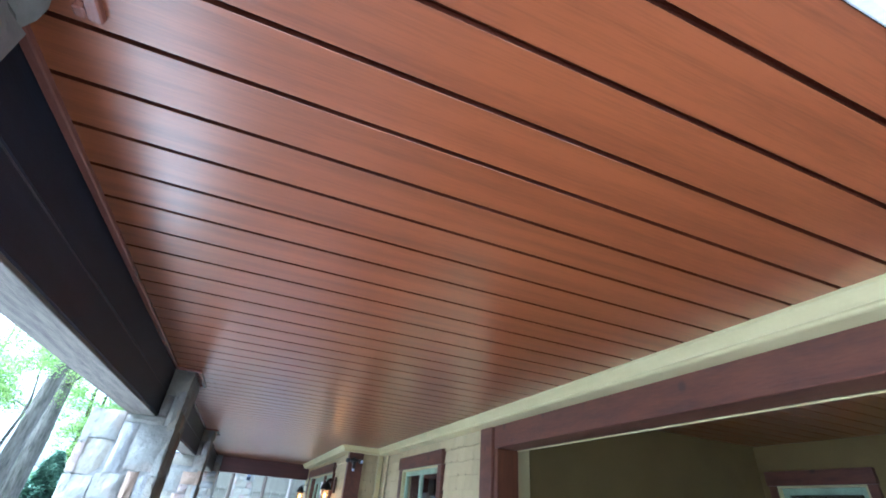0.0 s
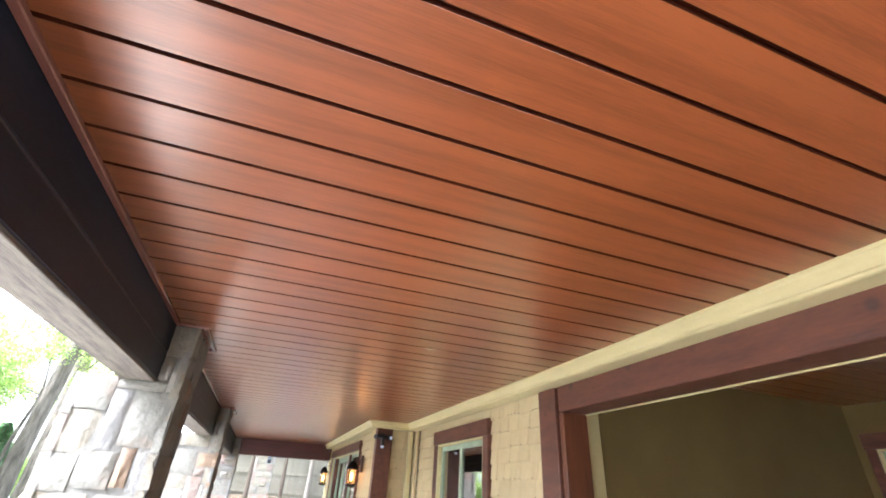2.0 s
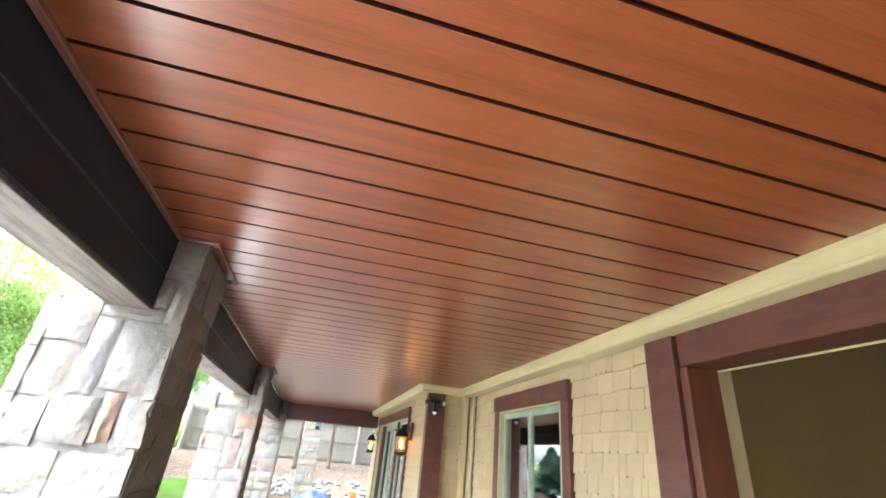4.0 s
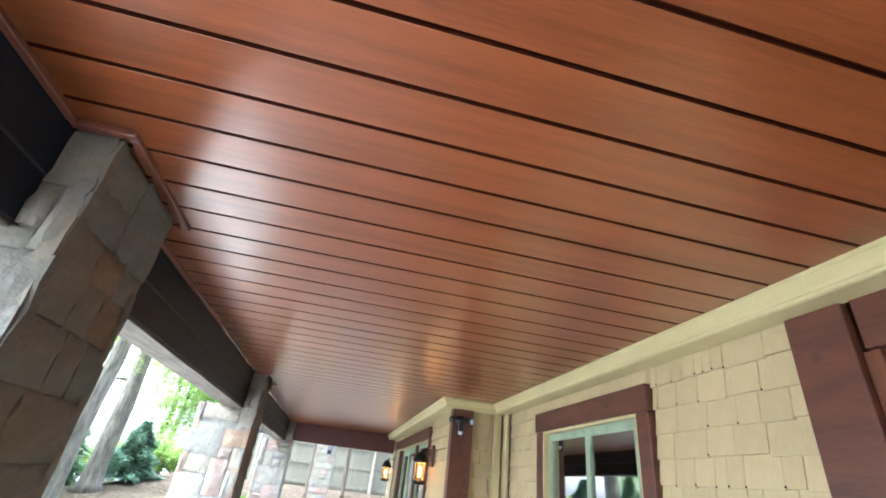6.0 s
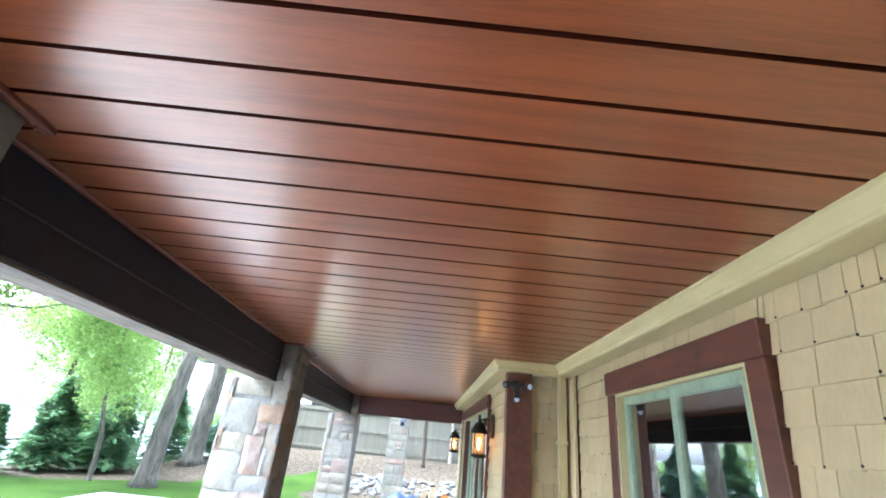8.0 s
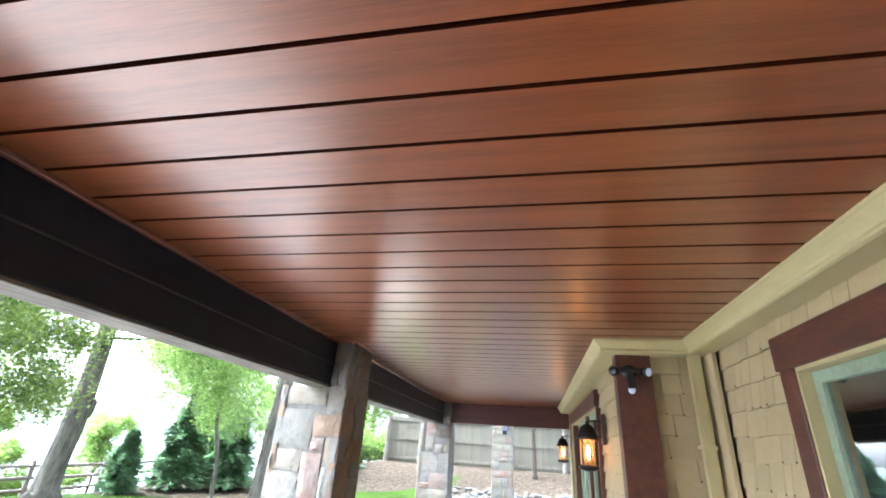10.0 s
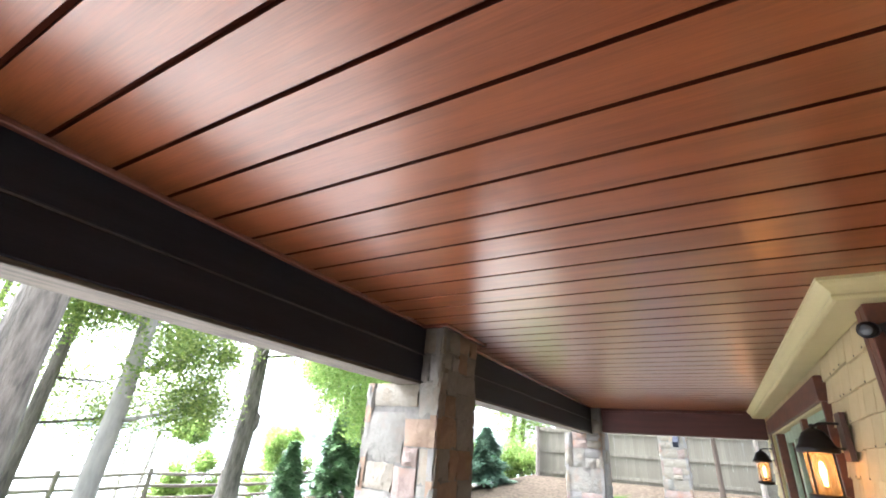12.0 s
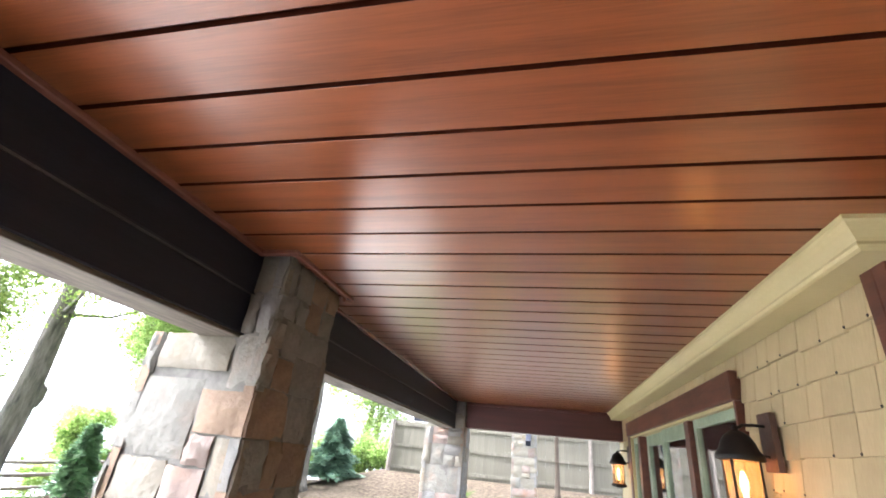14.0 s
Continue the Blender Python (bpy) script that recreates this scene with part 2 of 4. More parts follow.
def tube(bm, points, radii, sides=10, wobble=0.0, seed=0.0):
    """A tapered, slightly uneven tube through the points."""
    rings = []
    for k, (p, r) in enumerate(zip(points, radii)):
        p = Vector(p)
        d = (Vector(points[min(k + 1, len(points) - 1)]) - Vector(points[max(k - 1, 0)])).normalized()
        a = d.orthogonal().normalized() if abs(d.z) < 0.9 else Vector((1, 0, 0)).cross(d).normalized()
        c = d.cross(a)
        ring = []
        for s in range(sides):
            t = 2 * math.pi * s / sides
            w = 1 + wobble * noise.noise(Vector((math.cos(t) * 1.5 + seed, math.sin(t) * 1.5, p.z * 0.9 + seed)))
            ring.append(bm.verts.new(p + (a * math.cos(t) + c * math.sin(t)) * r * w))
        rings.append(ring)
    for a, b in zip(rings, rings[1:]):
        for s in range(sides):
            bm.faces.new((a[s], a[(s + 1) % sides], b[(s + 1) % sides], b[s]))
    bm.faces.new(rings[0][::-1])
    bm.faces.new(rings[-1])
    return bm


def lathe(bm, profile, sides=20, at=(0, 0, 0)):
    """A turned shape: profile of (radius, z)."""
    rings = [[bm.verts.new((at[0] + r * math.cos(2 * math.pi * s / sides), at[1] + r * math.sin(2 * math.pi * s / sides), at[2] + z)) for s in range(sides)] for r, z in profile]
    for a, b in zip(rings, rings[1:]):
        for s in range(sides):
            bm.faces.new((a[s], a[(s + 1) % sides], b[(s + 1) % sides], b[s]))
    bm.faces.new(rings[0][::-1])
    bm.faces.new(rings[-1])
    return bm


# ---- plan ----
CEIL = 2.45
PITCH = 0.2          # width of one soffit board
Y0, Y1 = 0.25, 14.40  # porch start and far beam
BEAM_X0, BEAM_X1 = -0.25, -0.035
WALL, BUMP, BUMP_Y = 3.07, 2.44, 8.70
COLUMNS = (0.31, 4.55, 8.80, 14.30)
COL_X0, COL_X1, COL_D = -0.50, 0.13, 0.59

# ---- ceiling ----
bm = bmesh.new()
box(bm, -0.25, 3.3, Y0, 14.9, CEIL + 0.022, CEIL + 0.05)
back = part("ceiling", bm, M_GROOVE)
bm = bmesh.new()
for k in range(1, 75):
    a, b = PITCH * k + 0.0085, PITCH * (k + 1) - 0.0085
    if k == 1:
        a = Y0
    x1 = 3.1 if b < BUMP_Y else 2.5
    v = [bm.verts.new((x, y, z)) for x in (-0.06, x1) for y, z in ((a, CEIL + 0.022), (a, CEIL + 0.0007), (a + 0.0007, CEIL), (b - 0.0007, CEIL), (b, CEIL + 0.0007), (b, CEIL + 0.022))]
    for i in range(5):
        bm.faces.new((v[i], v[i + 1], v[i + 7], v[i + 6]))
    bm.faces.new(v[:6]), bm.faces.new(v[6:][::-1])
extra = mesh_of("boards", bm, M_BOARD)
join = bmesh.new()
join.from_mesh(back.data)
first = len(join.faces)
join.from_mesh(extra)
join.faces.ensure_lookup_table()
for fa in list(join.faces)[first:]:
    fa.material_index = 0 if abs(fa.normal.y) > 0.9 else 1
join.to_mesh(back.data)
join.free()
back.data.materials.append(M_BOARD)
tagged(back, "mahogany-red grained soffit boards with dark grooves", "ceiling", kind="structure")

cube("trim_ceiling_edge", 0.2, 3.2, Y0 - 0.03, Y0 - 0.003, CEIL - 0.012, CEIL + 0.2, material("white metal edge", (0.75, 0.75, 0.73), 0.4), None).location = (0, 0, 0)
tagged(bpy.data.objects["trim_ceiling_edge"], "white metal drip edge along the soffit end", "trim", kind="structure")

# never in view; added so that no light leaks in over the soffit
roof = cube("roof", -0.7, 7.4, Y0, 15.2, 2.75, 2.95, M_ROOF)
tagged(roof, "unseen roof slab added to block light above the porch", "roof", kind="structure")

# ---- west beams and soffit trim ----


def west_beam(y0, y1):
    """Two stacked dark planks with a pale weathered underside."""
    t = thing("porch_beam", "near-black stained porch beam with weathered grey underside", "beam", at=(0, y0, 2.05), group="porch beams on the stone columns")
    t_inv = Matrix.Translation((0, -y0, -2.05))
    for name, z0, z1, dx in (("lower_plank", 2.056, 2.240, 0.0), ("upper_plank", 2.250, 2.47, 0.004)):
        cube(name, BEAM_X0, BEAM_X1 - dx, y0, y1, z0, z1, M_BEAM, t, bevel=0.005).matrix_local = t_inv
    # strip lighter than the planks above and below it
    cube("joint_strip", BEAM_X0 + 0.01, BEAM_X1 - 0.006, y0, y1, 2.241, 2.249, M_JOINT, t, "grey strip along the plank joint", bevel=0).matrix_local = t_inv
    cube("underside_board", BEAM_X0 + 0.002, BEAM_X1 - 0.004, y0, y1, 2.036, 2.0555, M_BEAM_RAW, t, "weathered grey underside board", bevel=0.003).matrix_local = t_inv
    return t


ENDS = [(c, c + COL_D) for c in COLUMNS]
SPANS = [(ENDS[0][0], ENDS[1][0] + 0.1), (ENDS[1][0] + 0.1, ENDS[2][0] + 0.1), (ENDS[2][0] + 0.1, ENDS[3][1])]
for a, b in SPANS:
    west_beam(a + 0.003, b - 0.003)
# hidden filler between beam and roof, added against light leaks
header = cube("wall_header_west", BEAM_X0, BEAM_X1 - 0.01, Y0, 14.9, 2.472, 2.748, M_BEAM, bevel=0)
tagged(header, "unseen header added to stop light above the beam", "wall", kind="structure")

for k, (a, b) in enumerate(ENDS):
    prev = ENDS[k - 1][1] + 0.075 if k else Y0
    if k:
        tagged(cube("trim", -0.033, 0.0, prev + 0.002, a - 0.047, CEIL - 0.022, CEIL + 0.003, M_TRIM_RED, bevel=0.004), "mahogany cove trim along the beam", "trim", kind="structure")
    if k < 3:
        for n_, (x0, x1, y0, y1) in enumerate(((-0.03, 0.185, a - 0.045, a - 0.012), (0.152, 0.185, a - 0.010, b + 0.06), (0.125, 0.150, b + 0.03, b + 0.06))):
            tagged(cube("trim", x0, x1, y0, y1, CEIL - 0.022, CEIL + 0.003, M_TRIM_RED, bevel=0.004), "mahogany trim framing the column top", "trim", kind="structure")

# ---- crown moulding ----


def crown(path, profile):
    """Sweeps (distance from the wall, z) along a wall line with square corners."""
    bm, rows = bmesh.new(), []
    for d, z in profile:
        pts = [(path[0][0] - d, path[0][1]), (path[1][0] - d, path[1][1] - d), (path[2][0] - d, path[2][1] - d), (path[3][0] - d, path[3][1])]
        rows.append([bm.verts.new((x, y, z)) for x, y in pts])
    for a, b in zip(rows, rows[1:]):
        for i in range(3):
            bm.faces.new((a[i], a[i + 1], b[i + 1], b[i]))
    return bm


prof = tuple((d, CEIL + z) for d, z in ((0.205, 0.002), (0.205, -0.016), (0.197, -0.020), (0.191, -0.028), (0.176, -0.040), (0.160, -0.058), (0.153, -0.070), (0.158, -0.073), (0.159, -0.083), (0.152, -0.092), (0.138, -0.097), (0.0, -0.097), (0.0, 0.002)))
tagged(part("trim_crown", crown([(WALL, 0.0), (WALL, BUMP_Y), (BUMP, BUMP_Y), (BUMP, Y1)], prof), M_CREAM), "cream painted crown moulding under the soffit", "moulding", kind="structure")

# ---- house walls ----


def wall(name, boxes, mat, label):
    bm = bmesh.new()
    for bx in boxes:
        box(bm, *bx)
    return tagged(part(name, bm, mat), label, "wall", kind="structure")


WIN = (5.95, 7.47, 0.85, 2.075)     # window opening: y, y, z, z
DOOR = (10.10, 13.66, 0.03, 2.10)
BACK = 0.035
w_main = wall("wall_east", [(WALL + BACK, 3.30, 4.72, WIN[0], 0, 2.74), (WALL + BACK, 3.30, WIN[0], WIN[1], 0, WIN[2]), (WALL + BACK, 3.30, WIN[0], WIN[1], WIN[3], 2.74), (WALL + BACK, 3.30, WIN[1], BUMP_Y + 0.2, 0, 2.74)], M_GAP, "tan shingle clad house wall")
w_bump = wall("wall_bump", [(BUMP + BACK, 2.68, BUMP_Y + BACK, DOOR[0], 0, 2.74), (BUMP + BACK, 2.68, DOOR[0], DOOR[1], DOOR[3], 2.74), (BUMP + BACK, 2.68, DOOR[1], 15.0, 0, 2.74)], M_GAP, "tan shingle clad projecting wall")
w_ret = wall("wall_return", [(2.685, 3.30, BUMP_Y + BACK, BUMP_Y + 0.25, 0, 2.74)], M_GAP, "tan shingle clad return wall")
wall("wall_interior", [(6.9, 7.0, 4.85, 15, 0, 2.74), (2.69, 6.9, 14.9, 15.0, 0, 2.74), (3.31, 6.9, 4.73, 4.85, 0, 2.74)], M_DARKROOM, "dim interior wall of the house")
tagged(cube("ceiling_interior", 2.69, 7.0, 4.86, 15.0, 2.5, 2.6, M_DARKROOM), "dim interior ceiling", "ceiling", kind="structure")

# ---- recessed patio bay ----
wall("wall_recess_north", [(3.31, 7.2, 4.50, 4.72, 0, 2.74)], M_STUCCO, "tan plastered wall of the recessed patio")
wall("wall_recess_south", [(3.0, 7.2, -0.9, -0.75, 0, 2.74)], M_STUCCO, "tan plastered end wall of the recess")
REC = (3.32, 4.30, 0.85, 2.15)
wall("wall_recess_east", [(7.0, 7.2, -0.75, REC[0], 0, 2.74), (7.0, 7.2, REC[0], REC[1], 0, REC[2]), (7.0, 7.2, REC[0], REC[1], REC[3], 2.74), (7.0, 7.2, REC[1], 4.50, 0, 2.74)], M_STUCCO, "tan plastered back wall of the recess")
bm = bmesh.new()
for k in range(-4, 23):
    box(bm, 3.33, 7.0, PITCH * k + 0.006, PITCH * (k + 1) - 0.006, 2.62, 2.64)
box(bm, 3.33, 7.0, -0.75, 4.6, 2.645, 2.66)
tagged(part("ceiling_recess", bm, M_BOARD), "mahogany-red board ceiling of the recess", "ceiling", kind="structure")

head = thing("opening_frame", "red-brown stained timber frame round the patio opening", "door frame", at=(3.1, 4.6, 0))
inv = Matrix.Translation((-3.1, -4.6, 0))
for nm, bx, mat, lab in (
        ("lintel", (3.06, 3.32, -0.7, 4.44, 2.146, 2.36), M_BROWN, ""),
        ("face_board", (3.045, 3.10, 4.47, 4.735, 0, 2.36), M_BROWN, ""),
        ("jamb", (3.075, 3.32, 4.40, 4.465, 0, 2.144), M_POST, "orange-brown timber jamb"),
        ("edge_strip", (3.30, 3.325, -0.7, 4.398, 2.134, 2.145), M_CREAM, "pale worn edge strip")):
    cube(nm, *bx, mat, head, lab, bevel=0.006).matrix_local = inv
tagged(cube("trim_corner_board", 3.35, 3.49, 4.462, 4.498, 0, 2.62, M_CREAM), "cream corner board beside the opening", "trim", kind="structure")

# out of view; added to hold back sky light from the south
wall("wall_south", [(-3.0, 7.4, -5.0, -4.7, -0.13, 6.0)], M_STUCCO, "unseen tan wall added to block light from the south")

# ---- windows and doors ----


def placed(ob, inv_):
    ob.matrix_local = inv_
    return ob


def sash(parent, inv_, xw, y0, y1, z0, z1, wd=0.055, curtain=False):
    """A sage sash with its pane, in a wall that faces -x at xw."""
    bm = bmesh.new()
    for bx in ((y0, y1, z1 - wd, z1), (y0, y1, z0, z0 + wd), (y0, y0 + wd, z0 + wd, z1 - wd), (y1 - wd, y1, z0 + wd, z1 - wd)):
        box(bm, xw, xw + 0.045, *bx)
    s = placed(part("sash", bm, M_SASH, parent), inv_)
    bm = box(bmesh.new(), xw + 0.02, xw + 0.026, y0 + wd, y1 - wd, z0 + wd, z1 - wd)
    p = part("pane", bm, M_GLASS, s)
    p.visible_shadow = False
    return s


def casing(parent, inv_, xw, y0, y1, z0, z1, side=0.135, head_h=0.175, near=None):
    """Red-brown casing: a taller head board that oversails the jambs."""
    near = side if near is None else near
    placed(cube("head_casing", xw - 0.045, xw + 0.03, y0 - near - 0.012, y1 + side + 0.012, z1, z1 + head_h, M_BROWN, parent, "red-brown head casing", 0.006), inv_)
    for a, b in ((y0 - near, y0 - 0.002), (y1 + 0.002, y1 + side)):
        placed(cube("jamb_casing", xw - 0.032, xw + 0.03, a, b, z0, z1 - 0.002, M_BROWN, parent, "", 0.005), inv_)
    bm = bmesh.new()
    for bx in ((y0, y1, z1 - 0.022, z1 - 0.002), (y0, y0 + 0.02, z0, z1 - 0.024), (y1 - 0.02, y1, z0, z1 - 0.024)):
        box(bm, xw - 0.022, xw + 0.12, *bx)
    placed(part("window_frame", bm, M_CREAM, parent, "cream inner frame"), inv_)


win = thing("window_1", "sage green sliding window in red-brown casing, reflecting trees", "window", "structure", at=(WALL, 6.7, WIN[2]))
inv = Matrix.Translation((-WALL, -6.7, -WIN[2]))
casing(win, inv, WALL, *WIN)
placed(cube("window_sill", WALL - 0.06, WALL + 0.10, WIN[0] - 0.17, WIN[1] + 0.17, WIN[2] - 0.06, WIN[2] - 0.002, M_BROWN, win), inv)
sash(win, inv, WALL + 0.035, 6.69, WIN[1] - 0.022, WIN[2], WIN[3] - 0.026)
sash(win, inv, WALL + 0.005, WIN[0] + 0.022, 6.71, WIN[2], WIN[3] - 0.026, 0.065)

win = thing("window_2", "shaded window with green blind in red-brown casing", "window", "structure", at=(7.0, 3.8, REC[2]))
inv = Matrix.Translation((-7.0, -3.8, -REC[2]))
casing(win, inv, 7.0, *REC, side=0.10, head_h=0.16)
sash(win, inv, 7.03, REC[0] + 0.022, REC[1] - 0.022, REC[2], REC[3] - 0.026, 0.07)
placed(cube("blind", 7.09, 7.1, REC[0] + 0.03, REC[1] - 0.03, REC[2], REC[3] - 0.03, M_CURTAIN, win, "grey green blind"), inv)

door = thing("door_1", "sage green patio doors with side lights in red-brown casing", "door", "structure", at=(BUMP, 11.9, 0))
inv = Matrix.Translation((-BUMP, -11.9, 0))
casing(door, inv, BUMP, *DOOR, side=0.14, head_h=0.17, near=0.03)
for y in (11.06, 13.04):
    placed(cube("mullion", BUMP - 0.03, BUMP + 0.10, y, y + 0.11, DOOR[2], DOOR[3] - 0.03, M_BROWN, door, "red-brown mullion", 0.005), inv)
for a, b, xw, wd in ((10.125, 11.055, 0.01, 0.06), (11.175, 12.12, 0.01, 0.11), (12.10, 13.035, 0.05, 0.11), (13.155, 13.635, 0.01, 0.06)):
    sash(door, inv, BUMP + xw, a, b, DOOR[2], DOOR[3] - 0.026, wd)
cur = thing("curtain", "pale grey green curtain hanging inside the patio doors", "curtain", at=(2.75, 11.9, 0.05))
bm = bmesh.new()
n_fold = 60
vs = [[bm.verts.new((0.03 * math.sin(i * 1.3) + 0.012 * math.sin(i * 2.9), -0.85 + 0.95 * i / n_fold, z)) for i in range(n_fold + 1)] for z in (0.0, 2.3)]
for i in range(n_fold):
    bm.faces.new((vs[0][i], vs[0][i + 1], vs[1][i + 1], vs[1][i]))
me = part("cloth", bm, M_CURTAIN, cur, smooth=True)
sol = me.modifiers.new("thickness", "SOLIDIFY")
sol.thickness = 0.004

# corner post, downspout
post = thing("corner_post", "red-brown corner boards of the projecting wall", "post", at=(BUMP, BUMP_Y, 0))
inv = Matrix.Translation((-BUMP, -BUMP_Y, 0))
placed(cube("front_board", 2.40, 2.66, 8.635, 8.70, 0, 2.355, M_BROWN, post), inv)
placed(cube("side_board", 2.40, 2.44, 8.702, 8.765, 0, 2.355, M_BROWN, post), inv)
spout = thing("downspout", "cream square downspout in the wall corner", "downspout", at=(2.97, 8.62, 0))
inv = Matrix.Translation((-2.97, -8.62, 0))
bm = box(bmesh.new(), 2.925, 3.005, 8.57, 8.655, 0.05, 2.354)
bmesh.ops.bevel(bm, geom=[e for e in bm.edges if abs(e.verts[0].co.z - e.verts[1].co.z) > 1], offset=0.012, segments=2, affect="EDGES")
placed(part("pipe", bm, M_CREAM, spout), inv)
for z in (0.6, 1.7):
    placed(cube("strap", 2.918, 3.012, 8.565, 8.698, z, z + 0.03, M_CREAM, spout, bevel=0.002), inv)

tagged(cube("trim_inner_corner", 3.035, 3.068, 8.455, 8.695, 0, 2.352, M_SHINGLE, bevel=0.004), "tan corner board beside the downspout", "trim", kind="structure")

# ---- floor ----
tagged(cube("floor", -0.55, 7.2, -0.75, 15.2, -0.12, 0.0, M_FLOOR), "dark slate porch floor", "floor", kind="structure")
# unseen slab, added to throw light up onto the near soffit
tagged(cube("pavement_south", -0.55, 7.2, -4.695, -0.755, -0.13, -0.01, M_PAVING_BOUNCE), "unseen pale slab added to bounce light onto the soffit", "paving", kind="structure")
tagged(cube("pavement", -5.2, -0.553, -4.695, 15.2, -0.13, -0.01, M_PAVING), "pale stone paving outside the columns", "paving", kind="structure")

# ---- lanterns and floodlight ----


def lantern(at):
    """A wall lantern that hangs from an arm on a backplate; the wall faces -x."""
    t = thing("wall_lantern", "lit dark bronze wall lantern with amber glow on brown backplate", "wall lamp", group="lanterns beside the patio doors", at=at)
    part("backplate", box(bmesh.new(), -0.03, 0.0, -0.07, 0.07, -0.14, 0.13), M_PLATE, t, "brown backplate")
    arm = tube(bmesh.new(), [(-0.02, 0, 0.068), (-0.08, 0, 0.07), (-0.13, 0, 0.066), (-0.165, 0, 0.045)], [0.008] * 4, 8)
    part("arm", arm, M_IRON, t)
    part("brace", tube(bmesh.new(), [(-0.02, 0, -0.075), (-0.06, 0, -0.07), (-0.1, 0, -0.06)], [0.006] * 3, 8), M_IRON, t)
    hood = lathe(bmesh.new(), [(0.006, 0.105), (0.015, 0.094), (0.012, 0.080), (0.034, 0.072), (0.060, 0.052), (0.078, 0.020), (0.090, -0.014), (0.106, -0.034), (0.108, -0.058), (0.10, -0.062)], 24, (-0.165, 0, -0.04))
    part("hood", hood, M_IRON, t, smooth=True)
    part("glass", lathe(bmesh.new(), [(0.074, -0.066), (0.070, -0.285)], 24, (-0.165, 0, -0.04)), M_LAMPGLASS, t, "clear glass cylinder", True).visible_shadow = False
    for k in range(4):
        a = math.pi / 4 + k * math.pi / 2
        x, y = -0.165 + 0.086 * math.cos(a), 0.086 * math.sin(a)
        part("upright", box(bmesh.new(), x - 0.005, x + 0.005, y - 0.005, y + 0.005, -0.33, -0.10), M_IRON, t)
    part("base_ring", lathe(bmesh.new(), [(0.088, -0.285), (0.096, -0.29), (0.096, -0.315), (0.06, -0.33), (0.012, -0.34)], 24, (-0.165, 0, -0.04)), M_IRON, t, smooth=True)
    part("bulb", lathe(bmesh.new(), [(0.008, -0.24), (0.012, -0.2), (0.017, -0.175), (0.018, -0.155), (0.012, -0.13), (0.008, -0.11)], 14, (-0.165, 0, -0.04)), M_BULB, t, "glowing warm bulb", True)
    part("socket", lathe(bmesh.new(), [(0.016, -0.285), (0.016, -0.242)], 12, (-0.165, 0, -0.04)), M_IRON, t)
    lamp = new("lantern_light", bpy.data.lights.new("lantern_light", "POINT"))
    lamp.data.energy, lamp.data.color, lamp.data.shadow_soft_size = 0.10, (1.0, 0.40, 0.11), 0.03
    lamp.location = (at[0] - 0.165, at[1], at[2] - 0.14)
    return t


lantern((BUMP - 0.005, 9.74, 1.86))
lantern((BUMP - 0.005, 13.86, 1.86))

fl = thing("floodlight", "black twin-head security floodlight with motion sensor", "floodlight", at=(2.49, 8.63, 2.22))
part("mount", lathe(bmesh.new(), [(0.05, -0.02), (0.055, 0.0), (0.05, 0.02)], 20), M_BLACK, fl, smooth=True).matrix_local = pose(0, -0.02, 0, 90)
bar = tube(bmesh.new(), [(-0.09, -0.05, 0.0), (-0.05, -0.045, 0.01), (0.05, -0.045, 0.01), (0.09, -0.05, 0.005)], [0.016, 0.02, 0.02, 0.016], 10)
part("bar", bar, M_BLACK, fl, smooth=True)
for sx in (-1, 1):
    hd = part("lamp_head", lathe(bmesh.new(), [(0.012, -0.05), (0.03, -0.035), (0.036, 0.0), (0.036, 0.02)], 18), M_BLACK, fl, smooth=True)
    hd.matrix_local = pose(sx * 0.115, -0.07, -0.005, 100, 0, sx * 35)
    part("lens", lathe(bmesh.new(), [(0.031, 0.0205), (0.02, 0.026)], 18), M_LENS if sx > 0 else M_BLACK, hd, smooth=True)
part("sensor_body", box(bmesh.new(), -0.024, 0.024, -0.085, -0.035, -0.13, -0.015), M_BLACK, fl)
part("sensor_lens", lathe(bmesh.new(), [(0.026, -0.13), (0.026, -0.145), (0.018, -0.16), (0.006, -0.166)], 16, (0, -0.06, 0)), M_LENS, fl, smooth=True)

# ---- stone columns ----


def stone_mesh(seed, w, h, dep, mat):
    """A rough-faced block, centred, its face towards -y."""
    bm = bmesh.new()
    nx, nz = 6, 5
    rows = []
    for j in range(nz):
        row = []
        for i in range(nx):
            u, v = i / (nx - 1), j / (nz - 1)
            edge = min(u, 1 - u) == 0 or min(v, 1 - v) == 0
            q = Vector((u * 2.1 + seed * 7.3, v * 2.1, seed))
            d = -dep * ((0.5 if edge else 0.85) + 0.42 * noise.noise(q * 1.5) + 0.2 * noise.noise(q * 4.0))
            jit = 0.007 * noise.noise(q * 3)
            row.append(bm.verts.new(((u - 0.5) * w + (jit if not edge else 0.5 * jit), d, (v - 0.5) * h + jit)))
        rows.append(row)
    for a, b in zip(rows, rows[1:]):
        for i in range(nx - 1):
            bm.faces.new((a[i], a[i + 1], b[i + 1], b[i]))
    rim = rows[0] + [r[-1] for r in rows[1:]] + rows[-1][-2::-1] + [r[0] for r in rows[-2:0:-1]]
    base = [bm.verts.new((v.co.x * 1.0, 0.03, v.co.z)) for v in rim]
    for i in range(len(rim)):
        k = (i + 1) % len(rim)
        bm.faces.new((rim[i], base[i], base[k], rim[k]))
    me = mesh_of("stone", bm, mat, True)
    me.set_sharp_from_angle(angle=radians(38))
    return me


